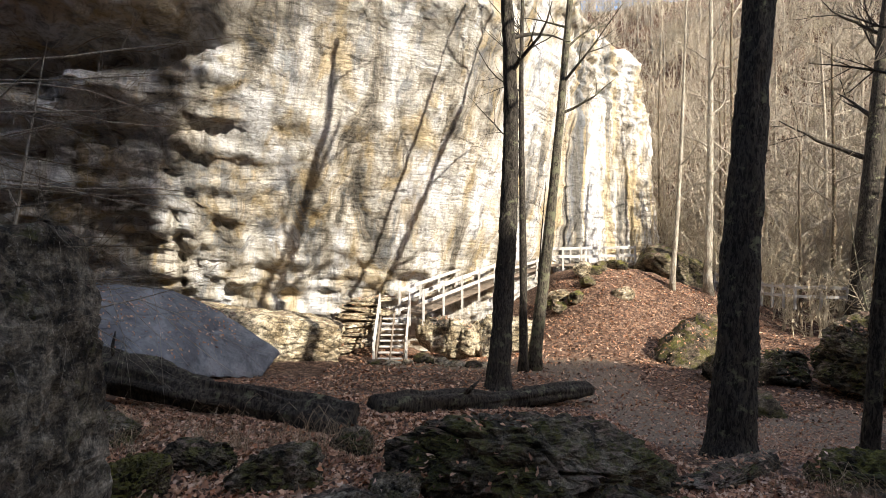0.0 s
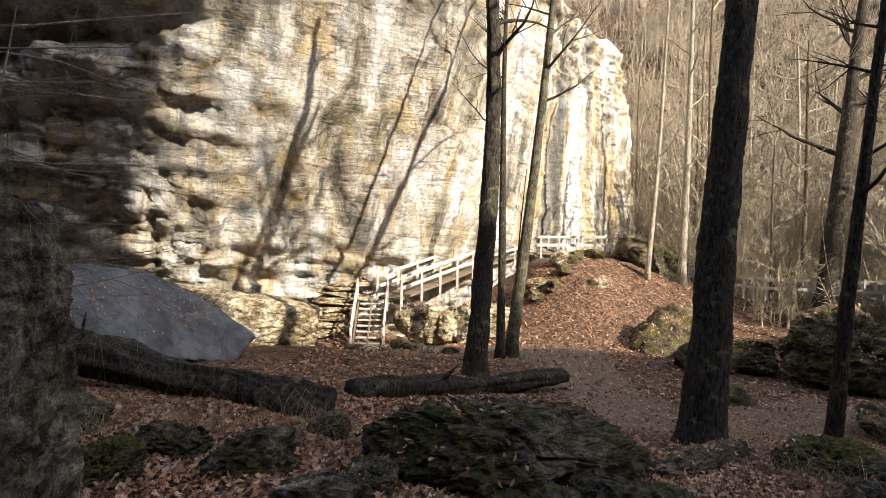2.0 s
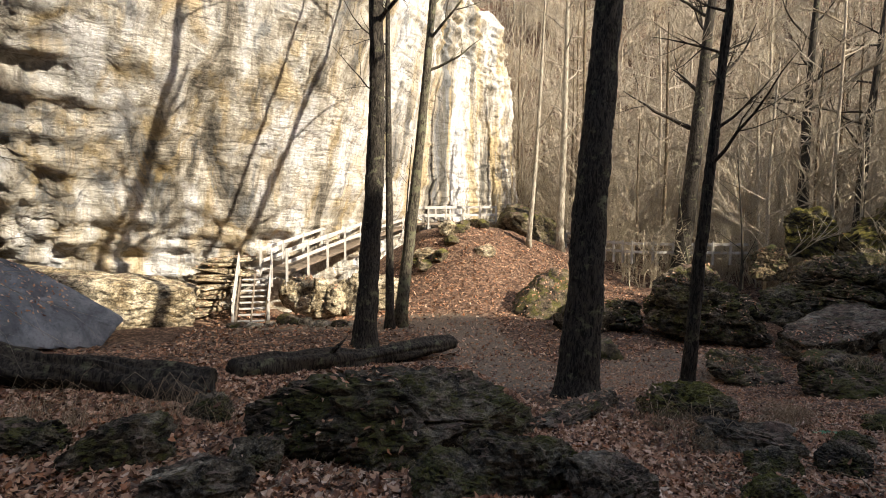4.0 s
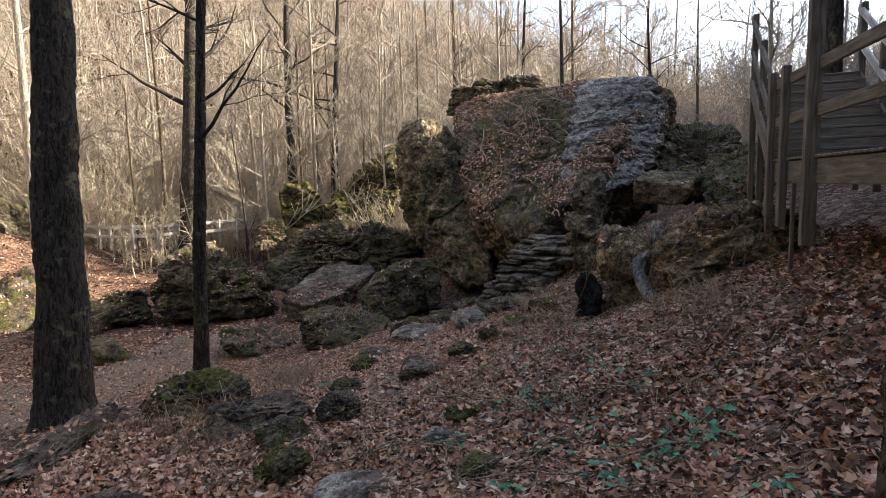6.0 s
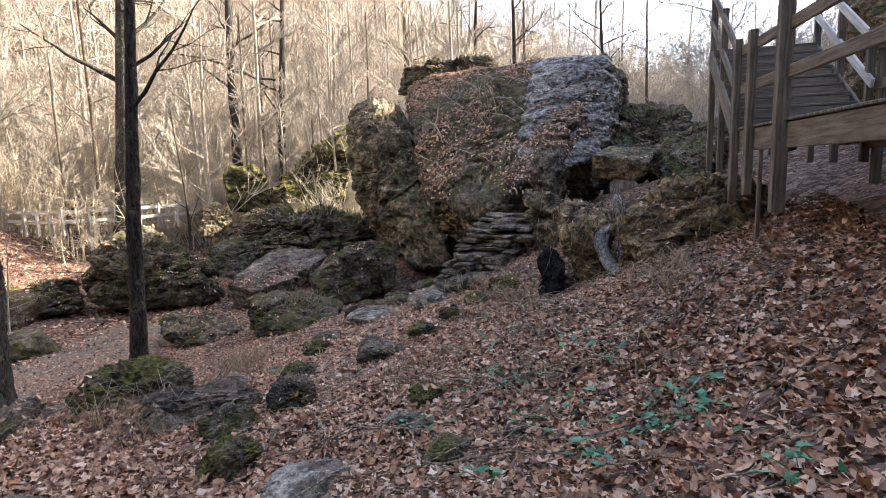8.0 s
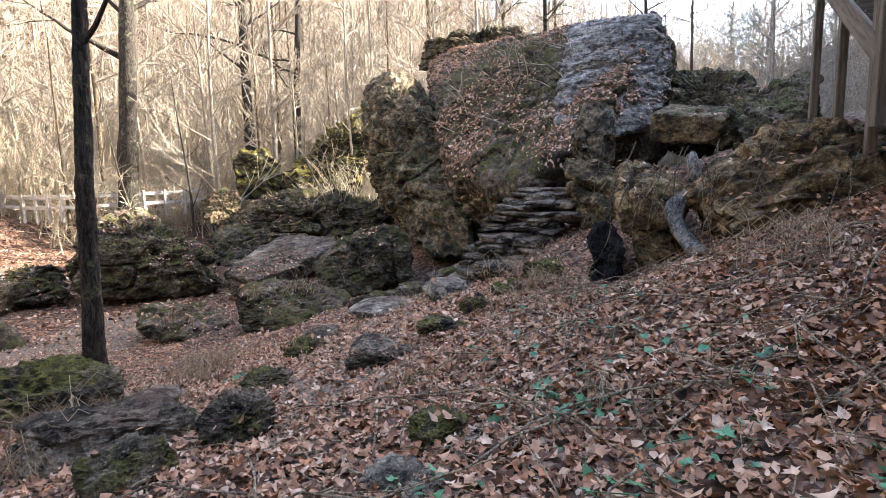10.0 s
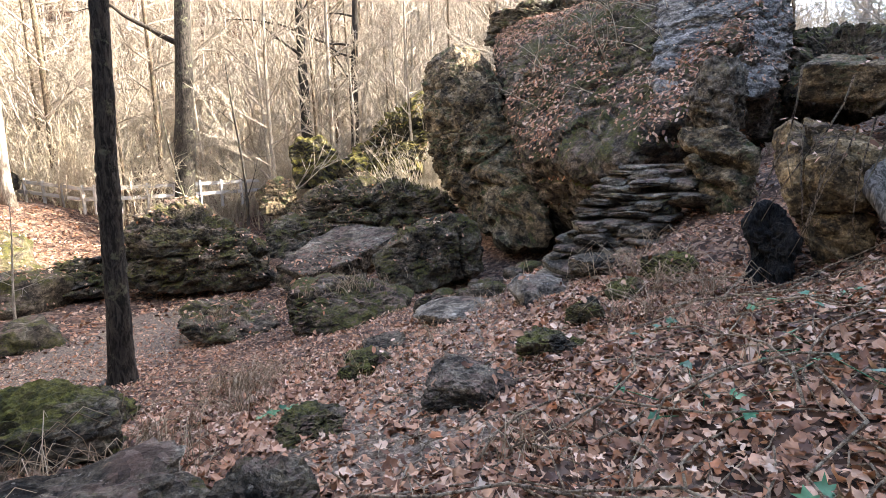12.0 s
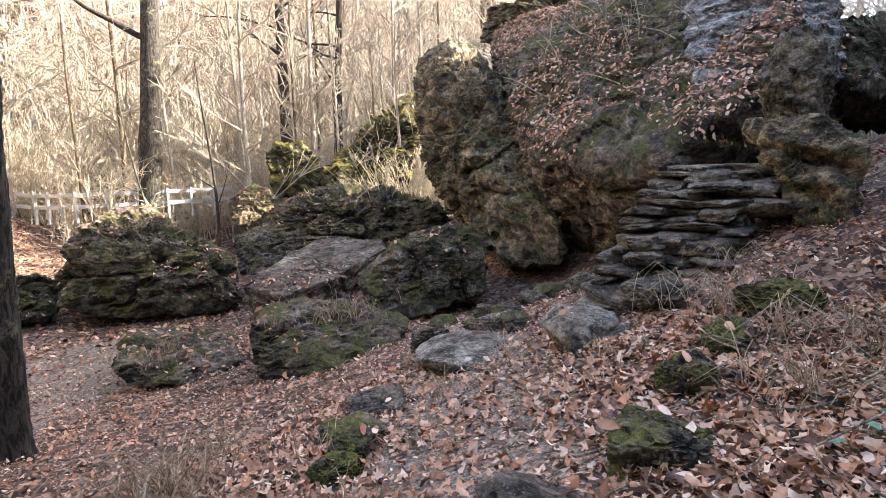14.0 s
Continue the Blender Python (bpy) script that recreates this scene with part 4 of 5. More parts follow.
def far_woods():
    rnd = random.Random(77)
    kinds = [far_tree(60 + 6 * k, 60, rnd.uniform(10, 16), 200 + k, (M_BARKBROWN, M_TWIG, M_BARKPALE, M_TWIG, M_BARKPALE, M_TWIG)[k]) for k in range(6)]
    made, tries = 6, 0
    # unseen trees added on the ridge behind the start, to shade the left of the cliff
    while made < 42:
        b, r = radians(rnd.uniform(126.5, 146)), rnd.uniform(38, 52)
        x, y = r * math.sin(b), r * math.cos(b)
        o = copy_thing(kinds[rnd.randrange(6)], pose(x, y, float(height(x, y)) - 0.2, 0, 0, rnd.uniform(0, 360)))
        s = rnd.uniform(0.8, 1.3)
        o.scale = (1.6 * s, 1.6 * s, s)
        made += 1
    while made < 299 and tries < 6000:
        tries += 1
        b, r = radians(rnd.uniform(6, 108)), 32 + 82 * rnd.random() ** 1.25
        x, y = r * math.sin(b), r * math.cos(b)
        if (x < 17 and y > 26 and r < 48) or (x < 12 and r < 62) or math.degrees(b) > 96 or (math.degrees(b) > 74 and rnd.random() < 0.65):
            continue
        s = rnd.uniform(0.6, 1.25)
        o = copy_thing(kinds[rnd.randrange(6)], pose(x, y, float(height(x, y)) - 0.2, 0, 0, rnd.uniform(0, 360)))
        o.scale = (s, s, s)
        made += 1


far_woods()


def shrub_mesh(seed, stems, tall):
    rnd = random.Random(seed)
    tb = Tubes()
    for _ in range(stems):
        a, r = rnd.uniform(0, 6.28), rnd.uniform(0, 1.3)
        p = Vector((r * math.cos(a), r * math.sin(a), -0.1))
        d = Vector((math.cos(a) * rnd.uniform(0, 0.7), math.sin(a) * rnd.uniform(0, 0.7), 1)).normalized()
        h = tall * rnd.uniform(0.4, 1.1)
        q = p + d * h * 0.55
        e = q + (d + Vector((rnd.uniform(-1, 1), rnd.uniform(-1, 1), 0)) * 0.3) * h * 0.45
        w = rnd.uniform(0.014, 0.026)
        tb.add([p, q, e], [w, w * 0.8, w * 0.4], 3, cap=False)
        for k in range(6):
            t = rnd.uniform(0.2, 1)
            o = p.lerp(q, t) if k % 2 else q.lerp(e, t)
            tb.add([o, o + (d * 0.6 + Vector((rnd.uniform(-1, 1), rnd.uniform(-1, 1), rnd.uniform(-0.2, 0.8)))) * h * rnd.uniform(0.1, 0.28)], [w * 0.7, w * 0.3], 3, cap=False)
    return tb.mesh("brush", M_SHRUB)


def brush():
    rnd = random.Random(31)
    meshes = [shrub_mesh(60 + k, 44, 3.2) for k in range(4)]
    made, tries = 0, 0
    while made < 290 and tries < 6000:
        tries += 1
        b, r = radians(rnd.uniform(12, 100)), 28 + 70 * rnd.random() ** 1.4
        x, y = r * math.sin(b), r * math.cos(b)
        if (x < 16 and y > 24) or (r < 35 and 20 < math.degrees(b) < 44):
            continue
        ob = new("shrub", meshes[made % 4])
        s = rnd.uniform(0.7, 1.4)
        ob.matrix_world = pose(x, y, float(height(x, y)), 0, 0, rnd.uniform(0, 360)) @ Matrix.Scale(s, 4)
        tagged(ob, "leafless tan undergrowth shrub on the sunny slope", "shrub", "undergrowth")
        made += 1


brush()


def twig_mesh(name, a, b, ra, rb, mat):
    """Three-sided tapered twigs from a to b, all in one mesh."""
    d = b - a
    d /= np.linalg.norm(d, axis=1)[:, None]
    ref = np.where(np.abs(d[:, 2:3]) < 0.8, np.array([[0, 0, 1.0]]), np.array([[1.0, 0, 0]]))
    u = np.cross(d, ref)
    u /= np.linalg.norm(u, axis=1)[:, None]
    w = np.cross(d, u)
    ring = [u * math.cos(q) + w * math.sin(q) for q in (0, 2.094, 4.189)]
    v = np.stack([a + r * ra[:, None] for r in ring] + [b + r * rb[:, None] for r in ring], 1).reshape(-1, 3)
    base = (np.arange(len(a)) * 6)[:, None, None]
    quads = np.array([(0, 1, 4, 3), (1, 2, 5, 4), (2, 0, 3, 5)])[None]
    return bulk_mesh(name, v, (base + quads).reshape(-1, 4), mat)


def thicket(name, label, seed, count, tall, thick, near, far, low, high, mat, keep):
    """Tangled leafless undergrowth and young growth on the slopes: stems, side shoots and twigs."""
    rng = np.random.default_rng(seed)
    b = np.radians(rng.uniform(low, high, count))
    r = near + (far - near) * rng.random(count) ** 1.3
    x, y = r * np.sin(b), r * np.cos(b)
    ok = keep(x, y, r, np.degrees(b))
    x, y = x[ok], y[ok]
    n = len(x)
    base = np.stack([x, y, height(x, y) - 0.1], 1)
    h = tall * rng.uniform(0.35, 1.1, n)
    lean = rng.normal(0, 0.22, (n, 2))
    mid = base + np.concatenate([lean * h[:, None] * 0.5, h[:, None] * 0.5], 1)
    lean2 = lean + rng.normal(0, 0.3, (n, 2))
    top = mid + np.concatenate([lean2 * h[:, None] * 0.5, h[:, None] * 0.5], 1)
    w = thick * rng.uniform(0.6, 1.4, n)
    A, Bb, RA, RB = [base, mid], [mid, top], [w, w * 0.75], [w * 0.75, w * 0.3]
    for k in range(7):
        t = rng.uniform(0.15, 1.0, n)[:, None]
        lo = rng.random(n)[:, None] < 0.45
        p = np.where(lo, base + (mid - base) * t, mid + (top - mid) * t)
        d = rng.normal(0, 1, (n, 3))
        d[:, 2] = np.abs(d[:, 2]) * 0.6 + 0.1
        q = p + d * (h * rng.uniform(0.08, 0.22, n))[:, None]
        A.append(p), Bb.append(q), RA.append(w * 0.5), RB.append(w * 0.3)
        e = rng.normal(0, 1, (n, 3))
        e[:, 2] = e[:, 2] * 0.6 + 0.3
        A.append(q), Bb.append(q + (0.6 * d + 0.7 * e) * (h * rng.uniform(0.05, 0.14, n))[:, None]), RA.append(w * 0.35), RB.append(w * 0.15)
    me = twig_mesh(name, np.concatenate(A), np.concatenate(Bb), np.concatenate(RA), np.concatenate(RB), mat)
    return tagged(new(name, me), label, "undergrowth", kind="stuff")


def clear_of_cliff(x, y, r, b):
    return ~(((x < 16) & (y > 24) & (r < 52)) | ((x < 14) & (r < 70)) | ((b > 74) & (r < 36)) | ((y < 26) & (x < 31)))



# ---------------------------------------------------------------- stones, logs and roots on the forest floor
def ground_rock(x, y, size, seed, mat, label, sink=0.35, **more):
    if -6 < x < 14 and y < 11:
        more.setdefault("detail", 5)
    z = float(height(x, y)) + size[2] * (1 - 2 * sink)
    return rock("rock", x, y, z, size, seed, mat, label, **more)


MOSSY = "small moss-topped rock half buried in leaves"
GREY = "small grey rock half buried in leaves"
# left of the start
ground_rock(-2.0, 6.7, (0.55, 0.35, 0.36), 101, M_DARKROCK, "dark rock with moss on its crown", turn=30, group="floor rocks")
ground_rock(-3.1, 7.3, (0.5, 0.35, 0.25), 102, M_DARKROCK, MOSSY, turn=-20, group="floor rocks")
ground_rock(-3.3, 6.0, (0.33, 0.3, 0.33), 103, M_MOSSY, MOSSY, turn=12, group="floor rocks")
ground_rock(-4.9, 8.2, (0.5, 0.4, 0.3), 104, M_DARKROCK, GREY, turn=50, group="floor rocks")
ground_rock(-1.4, 8.8, (0.3, 0.28, 0.3), 105, M_DARKROCK, GREY, group="floor rocks")
ground_rock(-0.95, 5.6, (0.5, 0.35, 0.28), 106, M_BOULDER, "rough pale-grey rock among the leaves", turn=20, group="floor rocks")
ground_rock(-0.55, 6.3, (0.28, 0.3, 0.25), 107, M_DARKROCK, GREY, group="floor rocks")
ground_rock(-4.0, 5.6, (0.4, 0.4, 0.35), 108, M_DARKROCK, MOSSY, turn=20, group="floor rocks")
ground_rock(2.5, 7.6, (0.5, 0.45, 0.42), 109, M_DARKROCK, "dark hollowed end of the mossy rock", turn=40, group="floor rocks")
# along the rocky edge left of the path
ground_rock(2.75, 4.7, (0.42, 0.3, 0.35), 110, M_BOULDER, "upright angular grey rock", turn=30, power=5, group="edge rocks")
ground_rock(2.05, 5.3, (0.5, 0.35, 0.38), 111, M_DARKROCK, "dark angular rock in the leaves", turn=-15, power=5, group="edge rocks")
ground_rock(1.3, 5.2, (0.35, 0.3, 0.25), 112, M_DARKROCK, MOSSY, turn=10, group="edge rocks")
ground_rock(5.9, 7.9, (0.62, 0.42, 0.42), 113, M_MOSSY, "mossy rock draped with dry grass", turn=-20, group="edge rocks")
ground_rock(6.5, 8.4, (0.5, 0.35, 0.3), 114, M_MOSSY, "low moss-covered rock at the foot of a tree", turn=25, group="edge rocks")
ground_rock(5.5, 6.15, (0.58, 0.36, 0.24), 115, M_BOULDER, "flat-topped grey rock with a broken edge", turn=-30, power=6, bed=0.05, group="edge rocks")
ground_rock(6.0, 5.25, (0.3, 0.24, 0.26), 116, M_DARKROCK, MOSSY, turn=20, group="edge rocks")
ground_rock(5.15, 5.35, (0.25, 0.22, 0.2), 117, M_DARKROCK, GREY, group="edge rocks")
ground_rock(4.45, 4.65, (0.3, 0.24, 0.19), 118, M_MOSSY, "dark stone with a moss cap", turn=10, group="edge rocks")
ground_rock(4.3, 8.5, (1.2, 0.3, 0.16), 119, M_BOULDER, "long low ledge stone below the dark tree", turn=35, group="edge rocks")
ground_rock(8.85, 7.0, (0.2, 0.16, 0.15), 120, M_DARKROCK, "small dark stone at the path edge", sink=0.3, group="path stones")
ground_rock(9.9, 7.6, (0.42, 0.3, 0.1), 121, M_BOULDER, GREY, turn=40, group="path stones")
ground_rock(9.3, 7.35, (0.3, 0.25, 0.1), 122, M_MOSSY, MOSSY, turn=70, group="path stones")
ground_rock(6.15, 3.5, (0.22, 0.16, 0.12), 123, M_MOSSY, MOSSY, turn=5, group="path stones")
ground_rock(5.0, 2.75, (0.2, 0.16, 0.11), 124, M_MOSSY, MOSSY, group="path stones")
ground_rock(5.5, 3.4, (0.3, 0.2, 0.05), 125, M_PALEROCK, "flat grey stone flush with the leaves", turn=60, group="path stones")
ground_rock(4.1, 3.5, (0.5, 0.3, 0.07), 126, M_PALEROCK, "flat layered stone flush with the path", turn=30, group="path stones")
ground_rock(7.05, 6.0, (0.24, 0.2, 0.13), 127, M_DARKROCK, GREY, group="path stones")
ground_rock(8.55, 6.9, (0.16, 0.14, 0.12), 128, M_MOSSY, MOSSY, group="path stones")
ground_rock(11.7, 6.2, (0.45, 0.3, 0.13), 129, M_PALEROCK, "pale layered stone below the stone steps", turn=10, group="path stones")
ground_rock(12.1, 5.5, (0.4, 0.35, 0.12), 130, M_BOULDER, GREY, turn=-20, group="path stones")
ground_rock(10.65, 4.75, (0.25, 0.2, 0.16), 131, M_MOSSY, MOSSY, group="path stones")
ground_rock(11.4, 4.5, (0.32, 0.25, 0.18), 132, M_MOSSY, MOSSY, turn=40, group="path stones")
ground_rock(8.95, 4.95, (0.3, 0.26, 0.17), 133, M_MOSSY, "mossy stone under tangled twigs", group="path stones")
ground_rock(9.9, 4.95, (0.2, 0.2, 0.16), 134, M_MOSSY, MOSSY, group="path stones")
for k in range(14):
    r = random.Random(300 + k)
    ground_rock(13.0 + r.uniform(-0.9, 2.6), 7.6 + r.uniform(-1.2, 0.6) + 0.1 * k, (r.uniform(0.15, 0.38), r.uniform(0.15, 0.3), r.uniform(0.1, 0.22)), 140 + k, M_DARKROCK if k % 2 else M_BOULDER, "broken stone at the foot of the great boulder", turn=r.uniform(0, 180), group="boulder rubble")
for k in range(10):
    r = random.Random(330 + k)
    bx, by = 5.0 + 0.5 * k + r.uniform(-0.3, 0.3), 26.5 + r.uniform(0, 4.0)
    ground_rock(bx, by, (r.uniform(0.3, 0.7), r.uniform(0.3, 0.5), r.uniform(0.2, 0.45)), 350 + k, (M_MOSSY, M_DARKROCK, M_BUFF)[k % 3], "rock jutting from the sunny leafy bank", turn=r.uniform(0, 180), group="bank rocks")
# leafy banks between the two trails
rock("boulder", 8.6, 16.2, -3.2, (0.9, 0.8, 0.6), 163, M_DARKROCK, "dark rounded boulder at the trail edge", detail=4, category="boulder")
rock("boulder", 10.6, 19.8, -3.0, (1.6, 0.9, 0.9), 164, M_DARKROCK, "dark boulder at the trail edge", 20, category="boulder")
# by the sunny bank and the cliff
rock("boulder", 13.2, 32.6, 0.4, (2.0, 1.5, 1.5), 170, M_DARKROCK, "dark mossy boulder on the sunny bank", 20, category="boulder")
rock("boulder", 10.0, 22.5, -2.6, (1.7, 1.1, 1.3), 171, M_DARKROCK, "mossy boulder beside the gravel trail", 20, roll=-15, category="boulder")
rock("boulder", 8.6, 27.5, -1.9, (0.7, 0.6, 0.7), 172, M_MOSSROCK, "mossy rock on the sunny bank", category="boulder")
for k in range(9):
    r = random.Random(500 + k)
    rock("boulder", -0.6 + 0.55 * k, 25.0 + r.uniform(-0.3, 0.3), -2.5 + r.uniform(-0.1, 0.25), (r.uniform(0.4, 0.7), 0.6, r.uniform(0.6, 0.95)), 520 + k, M_BUFF, "sunlit buff limestone block beside the stairs", r.uniform(-30, 30), detail=4, bed=0.06, category="boulder", group="bank blocks")
for k in range(8):
    r = random.Random(540 + k)
    rock("rock", -2.6 + 0.62 * k, 22.2 + r.uniform(-0.9, 0.9), -3.0, (r.uniform(0.2, 0.5), 0.3, r.uniform(0.15, 0.3)), 560 + k, M_BUFF if k % 3 else M_DARKROCK, "loose sunlit stone at the foot of the stairs", r.uniform(-30, 30), group="loose stones")
for k in range(12):
    r = random.Random(580 + k)
    rock("slab", -4.9 + 0.16 * k + r.uniform(-0.3, 0.3), 25.0 + 0.1 * k, -3.1 + 0.21 * k, (r.uniform(0.7, 1.3), 0.9, 0.13), 600 + k, M_BUFF, "thin bed of limestone stepping up to the cliff foot", r.uniform(-15, 15), 0, r.uniform(-6, 6), 4, 5, 0.12, category="rock", group="cliff foot beds")
rock("ledge", -7.6, 23.4, -2.3, (3.2, 1.6, 1.25), 620, M_BUFF, "sunlit sandy rock ledge below the cliff", 12, 0, 8, 5, 9, 0.06, category="rock", cuts=4)
# the bluff, its near part added behind the deck to block light under the boards
block("bluff", [(9.2, -2.9, -1.0), (15.5, -1.5, -0.5), (9.4, -3.1, 3.2), (15.8, -1.6, 5.2), (9.0, -6.0, 4.0), (18.0, -5.0, 6.5), (9.0, -6.0, -1.0), (18.0, -5.0, -1.0), (18.2, -2.0, 5.6), (18.0, -1.8, 0.0)], 630, M_BROWN, "rough brown rock bluff beside the boardwalk stairs", "rock", edge=20, wear=0.9, bed=0.06)


def fallen_log(x0, y0, z0, x1, y1, z1, r0, r1, seed, mat, label):
    root = thing("fallen_log", x0, y0, z0, label, "log")
    tb = Tubes()
    n = 70
    d = Vector((x1 - x0, y1 - y0, z1 - z0))
    pts = [d * (i / n) + Vector((0, 0, 0.06 * math.sin(5 * i / n + seed))) for i in range(n + 1)]
    tb.add(pts, [r0 + (r1 - r0) * i / n for i in range(n + 1)], 40, lump=0.3, seed=seed)
    me = tb.mesh("trunk", mat)
    co, no = np.empty(len(me.vertices) * 3), np.empty(len(me.vertices) * 3)
    me.vertices.foreach_get("co", co), me.vertices.foreach_get("normal", no)
    co, no = co.reshape(-1, 3), no.reshape(-1, 3)
    u = np.array(d.normalized())
    along = co @ u
    off = co - along[:, None] * u
    a = along * 0.9
    k = 0.16 * fbm(off[:, 0] * 9 + seed, off[:, 1] * 9 + a * 0.3, off[:, 2] * 9, 3, seed) + 0.22 * fbm(a, a * 0 + seed, off[:, 2] * 2, 4, seed + 1) + 0.12 * np.round(2 * vnoise(off[:, 1] * 6, a * 0.6, off[:, 2] * 7, seed + 2)) / 2
    me.vertices.foreach_set("co", (co + no * (k * (r0 + r1) / 2)[:, None]).ravel())
    me.update()
    part("trunk", me, root)
    rnd = random.Random(seed)
    for k in range(2):
        t = rnd.uniform(0.2, 0.8)
        tb = Tubes()
        a = rnd.uniform(-1, 1)
        p = d * t
        tb.add([p, p + Vector((a * 0.25, rnd.uniform(-0.3, 0.1), r0 * 1.2)), p + Vector((a * 0.5, rnd.uniform(-0.5, 0.2), r0 * 1.2 + rnd.uniform(0.1, 0.4)))], [0.05, 0.035, 0.015], 6)
        part("stub", tb.mesh("stub", mat), root)
    return root


fallen_log(-9.5, 12.6, -0.75, -1.7, 10.4, -1.75, 0.5, 0.3, 3, M_LOG, "thick dark rotting log lying across the slope")
fallen_log(-1.5, 12.3, -2.0, 4.0, 15.6, -2.35, 0.3, 0.24, 8, M_LOG, "weathered mossy log lying beside the gravel trail")
fallen_log(-8.8, 11.0, -1.35, -6.2, 10.6, -1.45, 0.16, 0.12, 12, M_LOG, "short broken log under the big one")
fallen_log(5.9, 9.3, -2.2, 7.6, 9.9, -2.42, 0.12, 0.08, 21, M_DEADWOOD, "thin dead log beside the slender tree")


# ---------------------------------------------------------------- stone steps up the boulder
def stone_steps():
    root = thing("stone_steps", 12.2, 5.8, -1.5, "rough dry-laid stone steps climbing the boulder", "steps")
    rnd = random.Random(9)
    for k in range(15):
        t = k / 14
        y = 0.62 - 0.55 * t
        while y > -0.5 - 0.75 * t:
            w = rnd.uniform(0.14, 0.34)
            me = rock_mesh("stone", (rnd.uniform(0.28, 0.42), w, rnd.uniform(0.035, 0.085)), 700 + rnd.randrange(5000), M_BOULDER, 3, 14.0, 0.08, 0.0, None, 5)
            me.polygons.foreach_set("use_smooth", [False] * len(me.polygons))
            ob = part("stone", me, root)
            ob.matrix_basis = pose(0.1 + 1.85 * t + rnd.uniform(-0.16, 0.16) - 0.08 * y, y - w, 0.05 + 1.45 * t + rnd.uniform(-0.02, 0.02), rnd.uniform(-8, 8), rnd.uniform(-9, 9), -15 + rnd.uniform(-22, 22))
            y -= 2 * w * rnd.uniform(0.9, 1.02)
    return root


stone_steps()


# ---------------------------------------------------------------- timber boardwalk and stairs
def beam(root, name, a, b, w, h, mat, turn=0.0):
    """A squared timber from a to b, in the thing's own place."""
    a, b = Vector(a), Vector(b)
    d = b - a
    me = box_mesh(name, (d.length, w, h), mat)
    ob = part(name, me, root)
    q = d.to_track_quat("X", "Z").to_matrix().to_4x4()
    ob.matrix_basis = Matrix.Translation((a + b) / 2) @ q @ pose(0, 0, 0, turn, 0, 0)
    return ob


def boardwalk():
    ux, uy = 0.967, 0.254
    root = thing("boardwalk", 6.7, -0.45, 0.3, "weathered timber boardwalk with posts and rails", "boardwalk")
    root.rotation_euler = (0, 0, math.atan2(uy, ux))
    top = 1.3
    for side in (0.0, -1.7):
        beam(root, "fascia", (-4.0, side, top - 0.16), (3.9, side, top - 0.16), 0.05, 0.29, M_TIMBER)
    for k in range(54):
        x = -4.0 + 0.147 * k
        beam(root, "plank", (x, 0.05, top + 0.015), (x, -1.75, top + 0.015), 0.138, 0.035, M_TIMBER)
    for k, (x, down) in enumerate(((-2.4, -0.6), (2.1, 0.45), (3.15, 0.6), (3.75, 0.7))):
        for side in (0.075, -1.775):
            beam(root, "post", (x, side, down - 0.2), (x, side, top + (2.3 if k == 1 and side > 0 else 1.25)), 0.15 if k == 1 else 0.1, 0.12, M_TIMBER)
    for side in (0.02, -1.72):
        for z in (0.55, 1.08):
            beam(root, "rail", (-4.0, side, top + z), (3.9, side, top + z), 0.045, 0.14, M_TIMBER)
    beam(root, "brace", (2.9, 0.0, -0.3), (2.9, 0.0, top - 0.3), 0.05, 0.05, M_TIMBER)
    beam(root, "joist", (-4.0, -0.6, top - 0.14), (3.9, -0.6, top - 0.14), 0.05, 0.2, M_TIMBER)
    stairs = thing("timber_stairs", 6.7 + 3.95 * ux, -0.45 + 3.95 * uy, 1.6, "timber stairs climbing from the boardwalk", "stairs")
    stairs.rotation_euler = (0, 0, math.atan2(uy, ux) - 0.12)
    for k in range(9):
        beam(stairs, "tread", (0.14 + 0.28 * k, 0.0, 0.17 * (k + 1)), (0.14 + 0.28 * k, -1.6, 0.17 * (k + 1)), 0.29, 0.045, M_TIMBER)
        beam(stairs, "riser", (0.01 + 0.28 * k, 0.0, 0.17 * k + 0.075), (0.01 + 0.28 * k, -1.6, 0.17 * k + 0.075), 0.03, 0.14, M_TREAD)
    for side in (0.03, -1.63):
        beam(stairs, "stringer", (-0.1, side, -0.05), (2.6, side, 1.5), 0.05, 0.28, M_TIMBER)
        for x in (0.1, 1.3, 2.5):
            beam(stairs, "post", (x, side - 0.03, -1.2 if side > 0 else -0.5), (x, side - 0.03, 0.6 * x + 1.25), 0.1, 0.1, M_TIMBER)
        for z in (0.55, 1.1):
            beam(stairs, "rail", (-0.1, side, z), (2.7, side, 1.62 + z), 0.045, 0.13, M_RAIL if side < 0 else M_TIMBER)
    return root


boardwalk()


